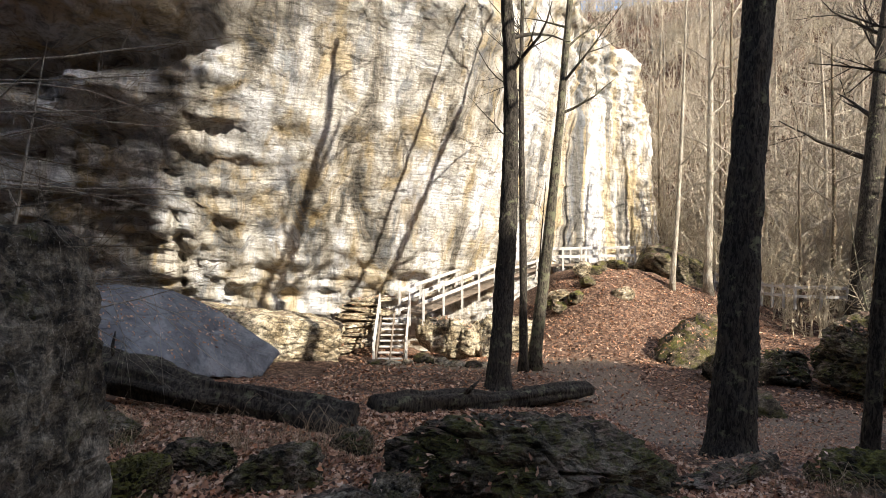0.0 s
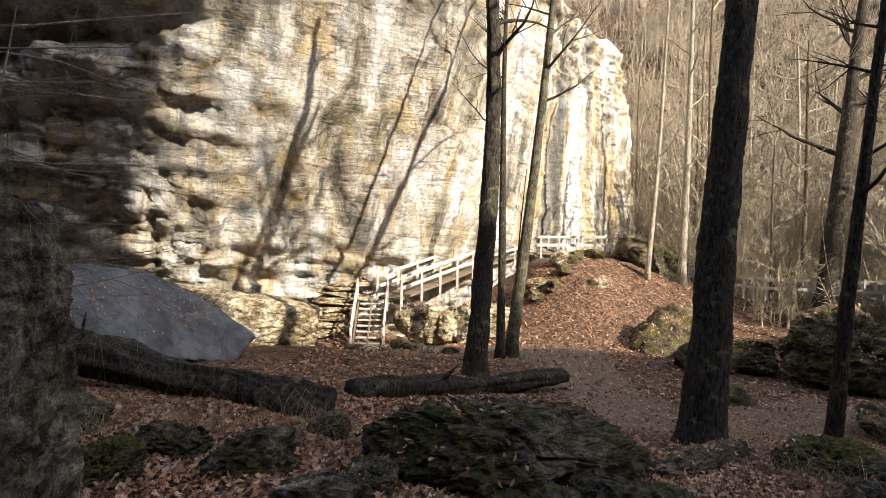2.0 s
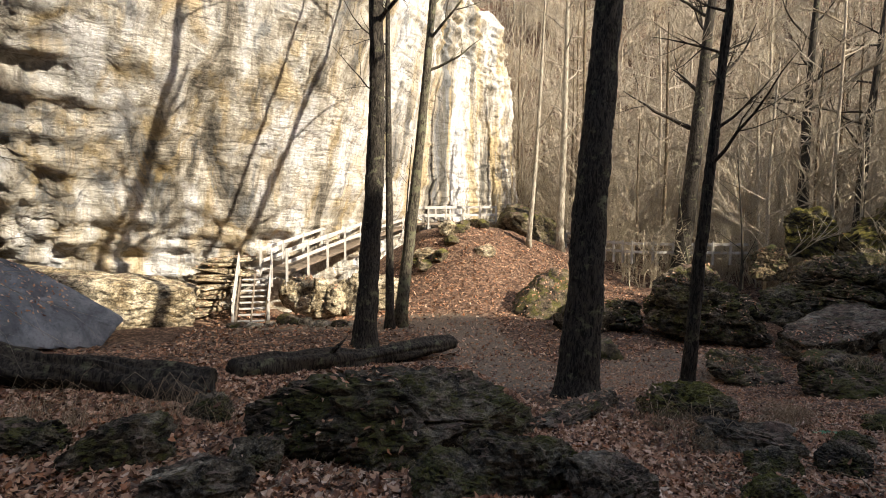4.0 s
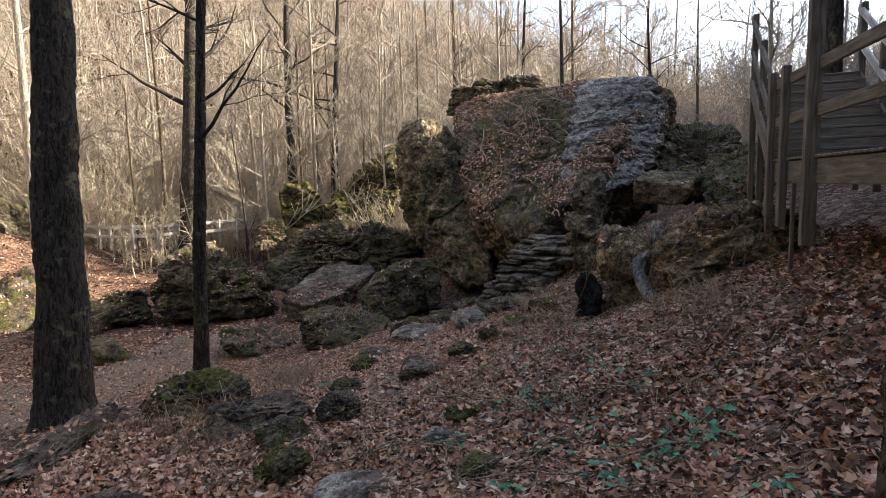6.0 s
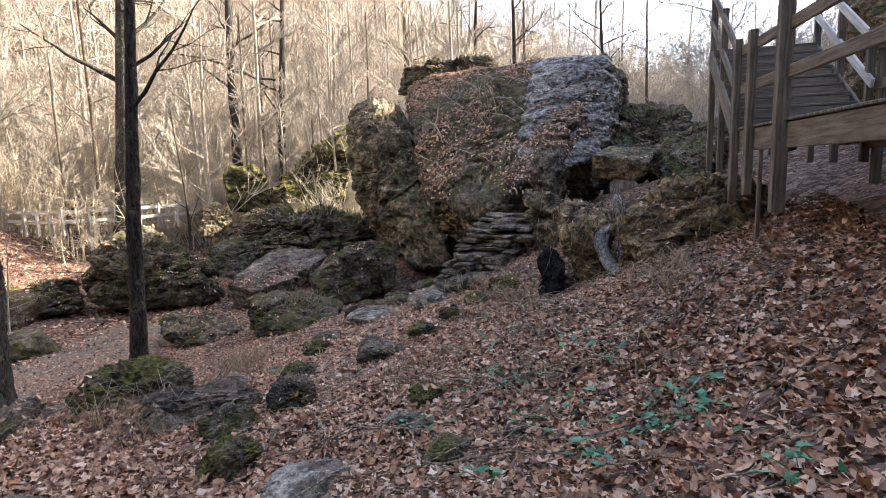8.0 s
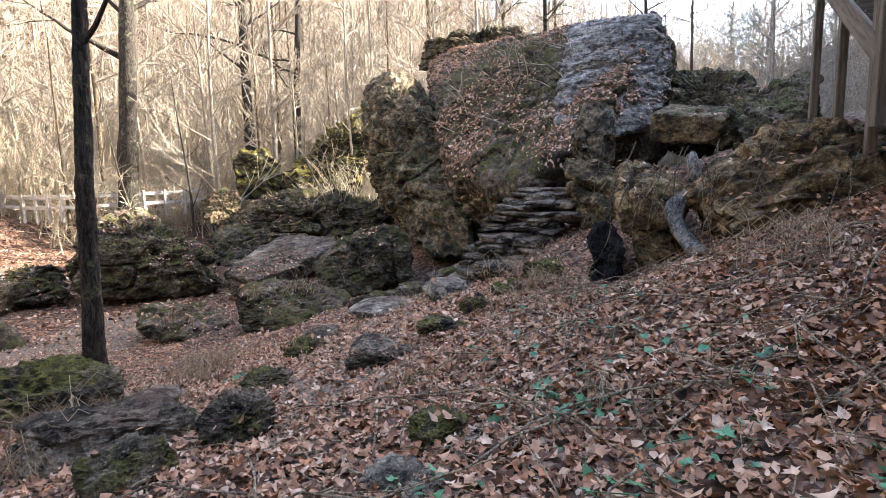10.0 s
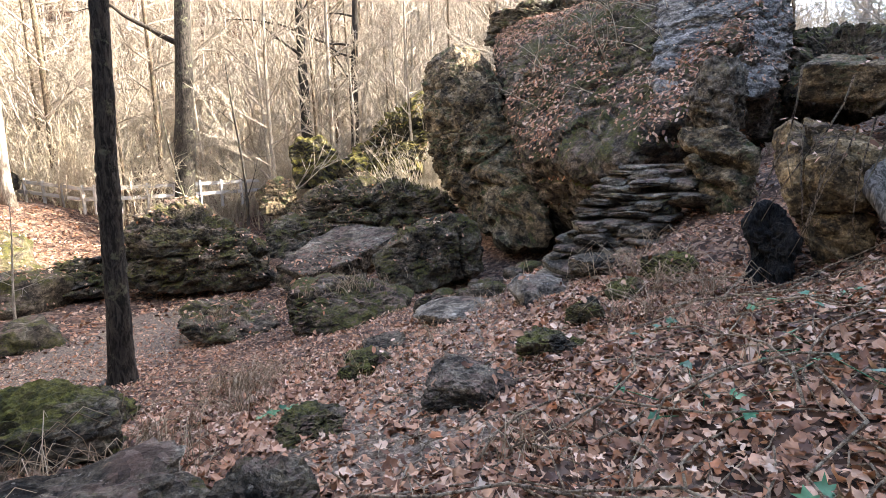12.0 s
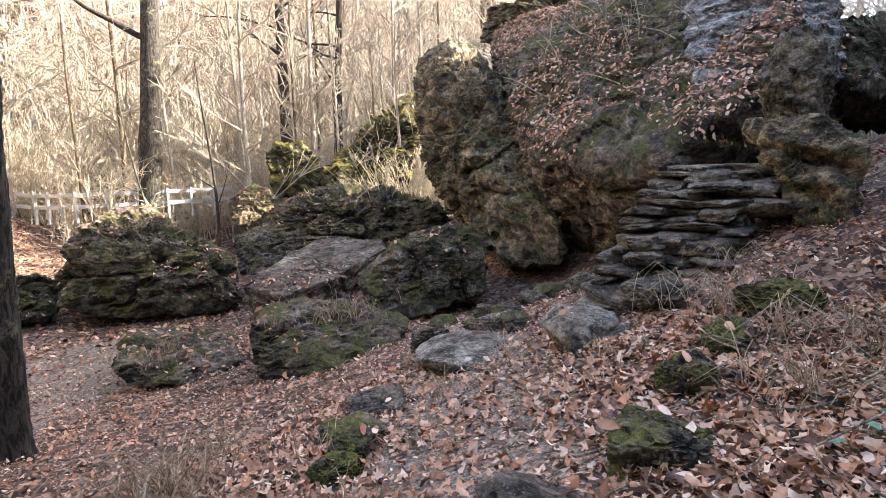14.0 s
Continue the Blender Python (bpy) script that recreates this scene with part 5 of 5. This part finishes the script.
def cliff_stairs():
    root = thing("timber_stairs", -2.15, 22.9, -3.15, "sunlit timber stairs at the foot of the cliff", "stairs")
    for k in range(8):
        for side in (-0.26, 0.26):
            beam(root, "tread", (side - 0.24, 0.15 + 0.27 * k, 0.2 * (k + 1)), (side + 0.24, 0.15 + 0.27 * k, 0.2 * (k + 1)), 0.24, 0.05, M_RAIL)
    for side in (-0.58, 0.0, 0.58):
        beam(root, "stringer", (side, -0.1, -0.05), (side, 2.35, 1.75), 0.07, 0.26, M_TREAD)
    for side in (-0.66, 0.66):
        for y in (0.1, 2.3):
            beam(root, "post", (side, y, 0.2 * y / 0.27 * 0.9 - 0.3), (side, y, 0.2 * y / 0.27 * 0.9 + 1.05), 0.1, 0.1, M_RAIL)
        for z in (0.5, 0.95):
            beam(root, "rail", (side, 0.0, z), (side, 2.4, z + 1.7), 0.05, 0.13, M_RAIL)
    ramp_way = thing("walkway", -1.4, 25.2, -1.35, "sunlit timber walkway with pale rails climbing along the cliff", "walkway")
    a, b, c = Vector((0, 0, 0)), Vector((4.4, 5.6, 1.25)), Vector((7.2, 9.2, 1.85))
    d = Vector((13.2, 10.9, 1.95))
    for p, q, n in ((a, b, 5), (b, c, 3), (c, d, 5)):
        beam(ramp_way, "deck", p, q, 1.3, 0.12, M_TREAD)
        off = Vector((0.55, -0.35, 0)) if q is not d else Vector((0.2, -0.6, 0))
        for side in (1, -1):
            for k in range(n + 1):
                m = p.lerp(q, k / n) + off * side
                beam(ramp_way, "post", m + Vector((0, 0, -0.5)), m + Vector((0, 0, 1.1)), 0.11, 0.11, M_RAIL)
            for z in (0.5, 1.0):
                beam(ramp_way, "rail", p + off * side + Vector((0, 0, z)), q + off * side + Vector((0, 0, z)), 0.05, 0.15, M_RAIL)
    return root


cliff_stairs()


def far_fence():
    root = thing("wooden_fence", 15.5, 33.0, -0.6, "pale post-and-rail fence along the far trail", "fence")
    pts = [(-1.5, 0.8), (0, -0.6), (1.0, -3.6), (1.6, -5.4), (4.6, -6.6), (7.6, -7.0)]
    for (ax, ay), (bx, by) in zip(pts, pts[1:]):
        az, bz = (max(float(ground(15.5 + x, 33.0 + y)) + 0.6, -0.65) for x, y in ((ax, ay), (bx, by)))
        for z in (0.45, 0.9):
            beam(root, "rail", (ax, ay, az + z), (bx, by, bz + z), 0.06, 0.15, M_RAIL)
        for k in range(3):
            t = k / 3
            x, y, z = ax + (bx - ax) * t, ay + (by - ay) * t, az + (bz - az) * t
            beam(root, "post", (x, y, z - 0.2), (x, y, z + 1.05), 0.11, 0.11, M_RAIL)
    return root


far_fence()


# ---------------------------------------------------------------- roots, sticks, ivy, grass
def roots():
    root = thing("dead_root", 11.0, 2.45, -0.5, "silvery dead root twisting down between the boulders", "root")
    rnd = random.Random(4)
    tb = Tubes()
    o = root.location
    upper = [(11.73, 2.41, 0.58), (11.63, 2.36, 0.43), (11.5, 2.33, 0.22)]
    lower = [(11.4, 2.36, 0.08), (11.13, 2.53, -0.06), (11.0, 2.54, -0.2), (10.83, 2.44, -0.38), (10.53, 2.26, -0.53), (10.22, 2.05, -0.6), (9.9, 1.83, -0.66)]
    tb.add([Vector(p) - o for p in upper], [0.085, 0.1, 0.095], 12, lump=0.5, seed=9)
    for k in range(5):
        a = 1.26 * k
        line = [Vector(p) - o + Vector((0.05 * math.sin(a), 0.05 * math.cos(a + 0.25 * i), 0.045 * math.cos(a) - 0.01 * i)) for i, p in enumerate(lower)]
        tb.add(line, [0.05, 0.07, 0.075, 0.07, 0.062, 0.05, 0.025], 10, lump=0.6, seed=k)
    part("stem", tb.mesh("stem", M_DEADWOOD), root)
    for k in range(26):
        tb = Tubes()
        x, y = 10.0 + rnd.uniform(0, 1.9), 0.6 + rnd.uniform(-0.3, 2.4)
        p = Vector((x - 0.6, y + 0.25, rnd.uniform(0.2, 0.85)))
        d = Vector((-0.35, 0.2, -0.8))
        pts = [p]
        for _ in range(5):
            d = (d + Vector((rnd.uniform(-0.5, 0.4), rnd.uniform(-0.4, 0.5), rnd.uniform(-0.5, 0.1))) * 0.5).normalized()
            pts.append(pts[-1] + d * rnd.uniform(0.12, 0.3))
        tb.add(pts, [0.009, 0.008, 0.007, 0.006, 0.004, 0.002], 5)
        ob = new("hanging_root", tb.mesh("hanging_root", M_BARKBROWN))
        tagged(ob, "thin bare root hanging over the brown boulder", "root", "hanging roots")


roots()
block("stump", [(10.83, 3.62, -0.52), (10.95, 3.47, -0.3), (10.87, 3.36, -0.47), (10.98, 3.24, -0.38), (10.69, 3.16, -0.76), (10.58, 3.24, -1.13), (10.63, 3.62, -1.17), (11.54, 3.59, -0.6), (11.48, 3.29, -1.24)], 730, M_CHAR, "black charred stump against the ochre boulder", "stump", detail=5, edge=22, wear=2.2)


def sticks():
    rnd = random.Random(12)
    tb = Tubes()
    for k in range(760):
        x, y = rnd.uniform(-5, 13), rnd.uniform(0, 10)
        if k < 420:
            x, y = rnd.uniform(4, 11), rnd.uniform(0.3, 5.5)
        n, a, ln = 4, rnd.uniform(0, 6.28), rnd.uniform(0.2, 0.9)
        pts = []
        for i in range(n + 1):
            a += rnd.uniform(-0.25, 0.25)
            px, py = x + math.cos(a) * ln * i / n, y + math.sin(a) * ln * i / n
            pts.append((px, py, float(height(px, py)) + rnd.uniform(0.02, 0.07)))
        r = rnd.uniform(0.003, 0.009)
        tb.add(pts, [r, r, r * 0.9, r * 0.8, r * 0.5], 5)
    tagged(new("fallen_twigs", tb.mesh("fallen_twigs", M_STICK)), "thin dead twigs lying on the leaves", "twigs", kind="stuff")
    for k in range(80):
        a, ln = rnd.uniform(0, 6.28), rnd.uniform(0.7, 2.0)
        x, y = rnd.uniform(4.5, 11.0), rnd.uniform(0.6, 4.6)
        tb = Tubes()
        pts = []
        for i in range(6):
            a += rnd.uniform(-0.3, 0.3)
            px, py = x + math.cos(a) * ln * i / 5, y + math.sin(a) * ln * i / 5
            pts.append((px, py, float(height(px, py)) + 0.05 + 0.12 * math.sin(i * 0.6)))
        tb.add(pts, [0.009, 0.009, 0.008, 0.007, 0.005, 0.003], 6)
        tagged(new("stick", tb.mesh("stick", M_STICK)), "long bleached stick lying on the leaf litter", "stick", "dead sticks")


sticks()

LEAF_A = np.array([(0, 0), (0.28, -0.12), (0.62, -0.05), (0.45, 0.22), (0.66, 0.5), (0.30, 0.55), (0.0, 1.0), (-0.30, 0.55), (-0.66, 0.5), (-0.45, 0.22), (-0.62, -0.05), (-0.28, -0.12)]) - np.array([0, 0.4])
LEAF_B = np.array([(0, -0.5), (0.26, -0.15), (0.2, 0.25), (0, 0.55), (-0.2, 0.25), (-0.26, -0.15)])


def leaf_cloud(x, y, z, size, outline, rng, tilt=0.5, curl=0.5, normal=None):
    """Vertices and fan faces of many curled leaves."""
    n, m = len(x), len(outline)
    a = rng.uniform(0, 2 * np.pi, n)
    pts = np.concatenate([[[0, 0]], outline])[None] * size[:, None, None] * (1 + 0.18 * rng.standard_normal((n, m + 1, 1)))
    c = rng.uniform(-curl, curl * 1.6, (n, 1)) / size[:, None]
    lz = c * (pts[:, :, 0] ** 2) + rng.uniform(-curl, curl, (n, 1)) / size[:, None] * pts[:, :, 1] ** 2 + 0.08 * size[:, None] * rng.standard_normal((n, m + 1))
    loc = np.stack([pts[:, :, 0], pts[:, :, 1], lz], 2)
    nx, ny = rng.normal(0, tilt, n), rng.normal(0, tilt, n)
    if normal is not None:
        nx, ny = nx + normal[:, 0] / normal[:, 2], ny + normal[:, 1] / normal[:, 2]
    up = np.stack([nx, ny, np.ones(n)], 1)
    up /= np.linalg.norm(up, axis=1)[:, None]
    t = np.stack([np.cos(a), np.sin(a), np.zeros(n)], 1)
    t -= up * np.sum(t * up, 1)[:, None]
    t /= np.linalg.norm(t, axis=1)[:, None]
    b = np.cross(up, t)
    w = loc[:, :, 0:1] * t[:, None] + loc[:, :, 1:2] * b[:, None] + loc[:, :, 2:3] * up[:, None]
    w += np.stack([x, y, z], 1)[:, None]
    base = (np.arange(n) * (m + 1))[:, None, None]
    k = np.arange(m)
    tri = np.stack([np.zeros(m, int), 1 + k, 1 + (k + 1) % m], 1)[None]
    return w.reshape(-1, 3), (base + tri).reshape(-1, 3)


def bulk_mesh(name, v, f, mat):
    me = bpy.data.meshes.new(name)
    me.vertices.add(len(v))
    me.vertices.foreach_set("co", v.astype(np.float32).ravel())
    me.loops.add(f.size)
    me.loops.foreach_set("vertex_index", f.astype(np.int32).ravel())
    me.polygons.add(len(f))
    me.polygons.foreach_set("loop_start", np.arange(0, f.size, f.shape[1], dtype=np.int32))
    me.materials.append(mat)
    me.update(calc_edges=True)
    me.validate()
    return me


thicket("undergrowth", "tangled leafless tan undergrowth on the sunny slope", 401, 7500, 3.4, 0.034, 28, 80, 14, 84, M_SHRUB, clear_of_cliff)
thicket("young_growth", "thin bare young trees crowding the far slope", 402, 3000, 8.5, 0.06, 40, 112, 10, 98, M_TWIG, clear_of_cliff)


def scatter(x0, x1, y0, y1, count, rng, bare=0.4):
    x, y = rng.uniform(x0, x1, count), rng.uniform(y0, y1, count)
    worn = path_value(x, y)
    keep = rng.random(count) > np.where((y < 9.6) & (x > 6), 1.75 * bare * worn, bare * worn)
    return x[keep], y[keep]


def fallen_leaves():
    rng = np.random.default_rng(5)
    vs, fs, base = [], [], 0
    for (x0, x1, y0, y1, count, lo, hi, outline) in ((1.5, 11.5, -0.8, 8.5, 29000, 0.038, 0.082, LEAF_A), (2.0, 11.0, -0.8, 7.0, 20000, 0.03, 0.07, LEAF_B), (6.0, 14.0, 3.6, 14.5, 26000, 0.022, 0.05, LEAF_B), (-7, 17, 0, 17, 30000, 0.05, 0.10, LEAF_B), (-7, 4, 4.2, 14, 24000, 0.05, 0.095, LEAF_A), (-4, 16, 15, 30, 9000, 0.09, 0.16, LEAF_B)):
        x, y = scatter(x0, x1, y0, y1, count, rng, 0.15 if hi < 0.06 else 0.4)
        v, f = leaf_cloud(x, y, height(x, y) + rng.uniform(0.005, 0.05, len(x)), rng.uniform(lo, hi, len(x)), outline, rng, 0.5, 0.7)
        vs.append(v)
        fs.append(f + base)
        base += len(v)
    me = bulk_mesh("fallen_leaves", np.concatenate(vs), np.concatenate(fs), M_LEAF)
    tagged(new("fallen_leaves", me), "dry curled brown leaves covering the forest floor", "leaves", kind="stuff")
    # leaves caught on the upper sides of the rocks
    vs, fs, base = [], [], 0
    for ob in list(scene.objects):
        if ob.type != "MESH" or ob.name.split(".")[0] not in ("slope", "grey_face", "cap", "boulder", "rock", "slab"):
            continue
        m = ob.matrix_world if ob.parent is None else ob.parent.matrix_basis @ ob.matrix_parent_inverse @ ob.matrix_basis
        me = ob.data
        c = np.empty(len(me.polygons) * 3)
        nn = np.empty(len(me.polygons) * 3)
        ar = np.empty(len(me.polygons))
        me.polygons.foreach_get("center", c)
        me.polygons.foreach_get("normal", nn)
        me.polygons.foreach_get("area", ar)
        M = np.array(m)
        c = c.reshape(-1, 3) @ M[:3, :3].T + M[:3, 3]
        nn = nn.reshape(-1, 3) @ M[:3, :3].T
        want = ar * {"slope": 300, "grey_face": 45}.get(ob.name, 44) * (nn[:, 2] > (0.38 if ob.name == "slope" else 0.55)) * step01(-0.5 if ob.name == "slope" else -0.1, 0.35, fbm(c[:, 0] * 0.45, c[:, 1] * 0.45, c[:, 2] * 0.45, 4, 71)) * (np.hypot(c[:, 0] - 8, c[:, 1] - 5) < 24)
        reps = np.floor(want + rng.random(len(want))).astype(int)
        idx = np.repeat(np.arange(len(c)), np.minimum(reps, 6))
        if not len(idx):
            continue
        p = c[idx] + rng.normal(0, 0.08, (len(idx), 3)) * (1 - np.abs(nn[idx])) + nn[idx] * 0.02
        v, f = leaf_cloud(p[:, 0], p[:, 1], p[:, 2], rng.uniform(0.06, 0.12, len(p)), LEAF_B, rng, 0.35, 0.4, nn[idx])
        vs.append(v)
        fs.append(f + base)
        base += len(v)
    me = bulk_mesh("fallen_leaves", np.concatenate(vs), np.concatenate(fs), M_LEAF)
    tagged(new("fallen_leaves", me), "dry brown leaves caught on the boulders", "leaves", kind="stuff")


fallen_leaves()


def ivy(x, y, count, spread, seed):
    rng = np.random.default_rng(seed)
    root = thing("ivy_plant", x, y, float(height(x, y)), "low green ivy growing through the dead leaves", "plant", "ground ivy")
    px, py = rng.normal(0, spread, count), rng.normal(0, spread, count)
    pz = height(x + px, y + py) - root.location.z + rng.uniform(0.05, 0.12, count)
    v, f = leaf_cloud(px, py, pz, rng.uniform(0.045, 0.085, count), LEAF_A, rng, 0.35, 0.25)
    part("foliage", bulk_mesh("foliage", v, f, M_IVY), root)
    for a, b, c in zip(px[:8], py[:8], pz[:8]):
        tb = Tubes()
        tb.add([(a * 0.5, b * 0.5, 0.0), (a * 0.8, b * 0.8, c * 0.6), (a, b, c)], [0.004, 0.003, 0.002], 4)
        part("stem", tb.mesh("stem", M_IVY), root)


for k, (x, y, n, sp) in enumerate(((6.4, 2.6, 16, 0.2), (5.4, 3.2, 8, 0.1), (4.95, 1.6, 12, 0.14), (4.6, 2.3, 7, 0.1), (5.15, 1.15, 30, 0.22), (5.3, 0.9, 14, 0.15), (4.1, 0.4, 8, 0.12), (5.7, 1.05, 10, 0.15), (6.05, 1.75, 9, 0.15), (6.6, 3.0, 9, 0.2), (7.4, 2.4, 10, 0.3), (8.2, 2.9, 9, 0.3), (7.6, 3.5, 7, 0.2), (9.2, 3.0, 8, 0.3), (7.3, 6.5, 8, 0.1), (8.9, 4.0, 5, 0.1), (5.6, 2.0, 14, 0.2), (6.9, 1.6, 8, 0.25))):
    ivy(x, y, n, sp, 800 + k)


def grass_tuft(x, y, blades, tall, spread, seed, z=None):
    rnd = random.Random(seed)
    tb = Tubes()
    z = float(height(x, y)) if z is None else z
    for _ in range(blades):
        a, r = rnd.uniform(0, 6.28), abs(rnd.gauss(0, spread))
        p = Vector((r * math.cos(a), r * math.sin(a), -0.02))
        h, w = tall * rnd.uniform(0.3, 0.9), rnd.uniform(0.3, 1.5)
        b = rnd.uniform(0, 6.28)
        d = Vector((math.cos(b), math.sin(b), 0)) * w
        tb.add([p, p + d * h * 0.2 + Vector((0, 0, h * 0.5)), p + d * h * 0.6 + Vector((0, 0, h * 0.85)), p + d * h * 1.1 + Vector((0, 0, h * (1 - w * 0.55)))], [0.004, 0.0035, 0.003, 0.001], 3, cap=False)
    ob = new("grass_tuft", tb.mesh("grass_tuft", M_GRASS))
    ob.location = (x, y, z)
    tagged(ob, "tuft of dry straw-coloured grass and stems", "grass", "dry grass", "stuff")


for k, (x, y, n, h, sp) in enumerate(((8.0, 8.0, 160, 0.5, 0.3), (7.4, 7.3, 70, 0.45, 0.2), (8.6, 8.2, 60, 0.4, 0.25), (5.9, 7.9, 130, 0.5, 0.5), (6.6, 7.2, 50, 0.35, 0.2), (11.6, 4.9, 90, 0.5, 0.4), (10.7, 4.4, 60, 0.45, 0.3), (9.6, 4.3, 50, 0.4, 0.3), (-2.2, 9.2, 120, 0.6, 0.7), (-3.8, 9.0, 90, 0.6, 0.6), (0.2, 9.2, 60, 0.4, 0.5), (1.2, 6.4, 70, 0.45, 0.5), (9.3, 1.2, 70, 0.5, 0.4), (8.4, 1.2, 60, 0.5, 0.4), (10.3, 3.9, 40, 0.5, 0.2), (12.7, 4.9, 30, 0.4, 0.2), (7.1, 4.3, 20, 0.3, 0.15), (9.0, 3.6, 30, 0.35, 0.3))):
    grass_tuft(x, y, n, h, sp, 900 + k)
for k in range(26):
    r = random.Random(960 + k)
    grass_tuft(r.uniform(5.5, 12.5), r.uniform(2.2, 8.6), r.randint(10, 26), r.uniform(0.15, 0.4), 0.15, 970 + k)
for k, (x, y) in enumerate(((5.6, 7.0), (5.0, 7.3), (6.3, 6.6), (4.9, 6.3), (-1.6, 8.6), (-2.9, 8.2), (-0.6, 8.0), (0.6, 8.3), (-4.4, 7.6), (-5.2, 9.4), (1.4, 7.2), (0.4, 6.9))):
    grass_tuft(x, y, 70, 0.55, 0.35, 1100 + k)
grass_tuft(12.4, 10.6, 220, 0.3, 0.6, 950, -2.1)
grass_tuft(11.2, 12.9, 200, 0.3, 0.5, 951, -2.65)


def near_branches():
    """Bare drooping twigs beside the rock pillar."""
    rnd = random.Random(55)
    root = thing("bare_bush", -4.4, 4.9, float(height(-4.4, 4.9)), "bare bush with thin drooping grey twigs", "bush")
    for k in range(26):
        tb = Tubes()
        hgt = rnd.uniform(2.6, 4.4) if k % 3 else rnd.uniform(1.6, 2.4)
        branch(tb, rnd, (rnd.uniform(-0.5, 0.2), rnd.uniform(-0.3, 0.6), hgt), (1, rnd.uniform(-0.2, 0.5), rnd.uniform(-0.25, 0.1)), rnd.uniform(1.7, 2.9), 0.015, 2, -0.05, 0.22, 4)
        part("branch", tb.mesh("branch", M_TWIG), root)
    for k in range(4):
        tb = Tubes()
        branch(tb, rnd, (rnd.uniform(-0.3, 0.2), rnd.uniform(-0.3, 0.4), 0), (rnd.uniform(-0.2, 0.3), 0, 1), 4.4, 0.03, 0, 0.1, 0.12, 6)
        part("stem", tb.mesh("stem", M_TWIG), root)


near_branches()


def dead_vines():
    """Brown stems and roots trailing down the boulder's slope."""
    rnd = random.Random(88)
    for k in range(22):
        tb = Tubes()
        x, y = rnd.uniform(16.0, 23.0), rnd.uniform(5.8, 9.8)
        a = (x - 14.5) / 14
        z = 0.1 + 6.9 * a ** 0.9 + 0.35
        branch(tb, rnd, (x, y, z - 0.2), (-0.5, rnd.uniform(-0.5, 0.6), rnd.uniform(0.0, 0.6)), rnd.uniform(0.8, 1.9), 0.016, 1, -0.12, 0.3, 4)
        tagged(new("dead_vine", tb.mesh("dead_vine", M_SHRUB)), "brown leafless stem trailing over the boulder", "vine", "dead vines")


dead_vines()
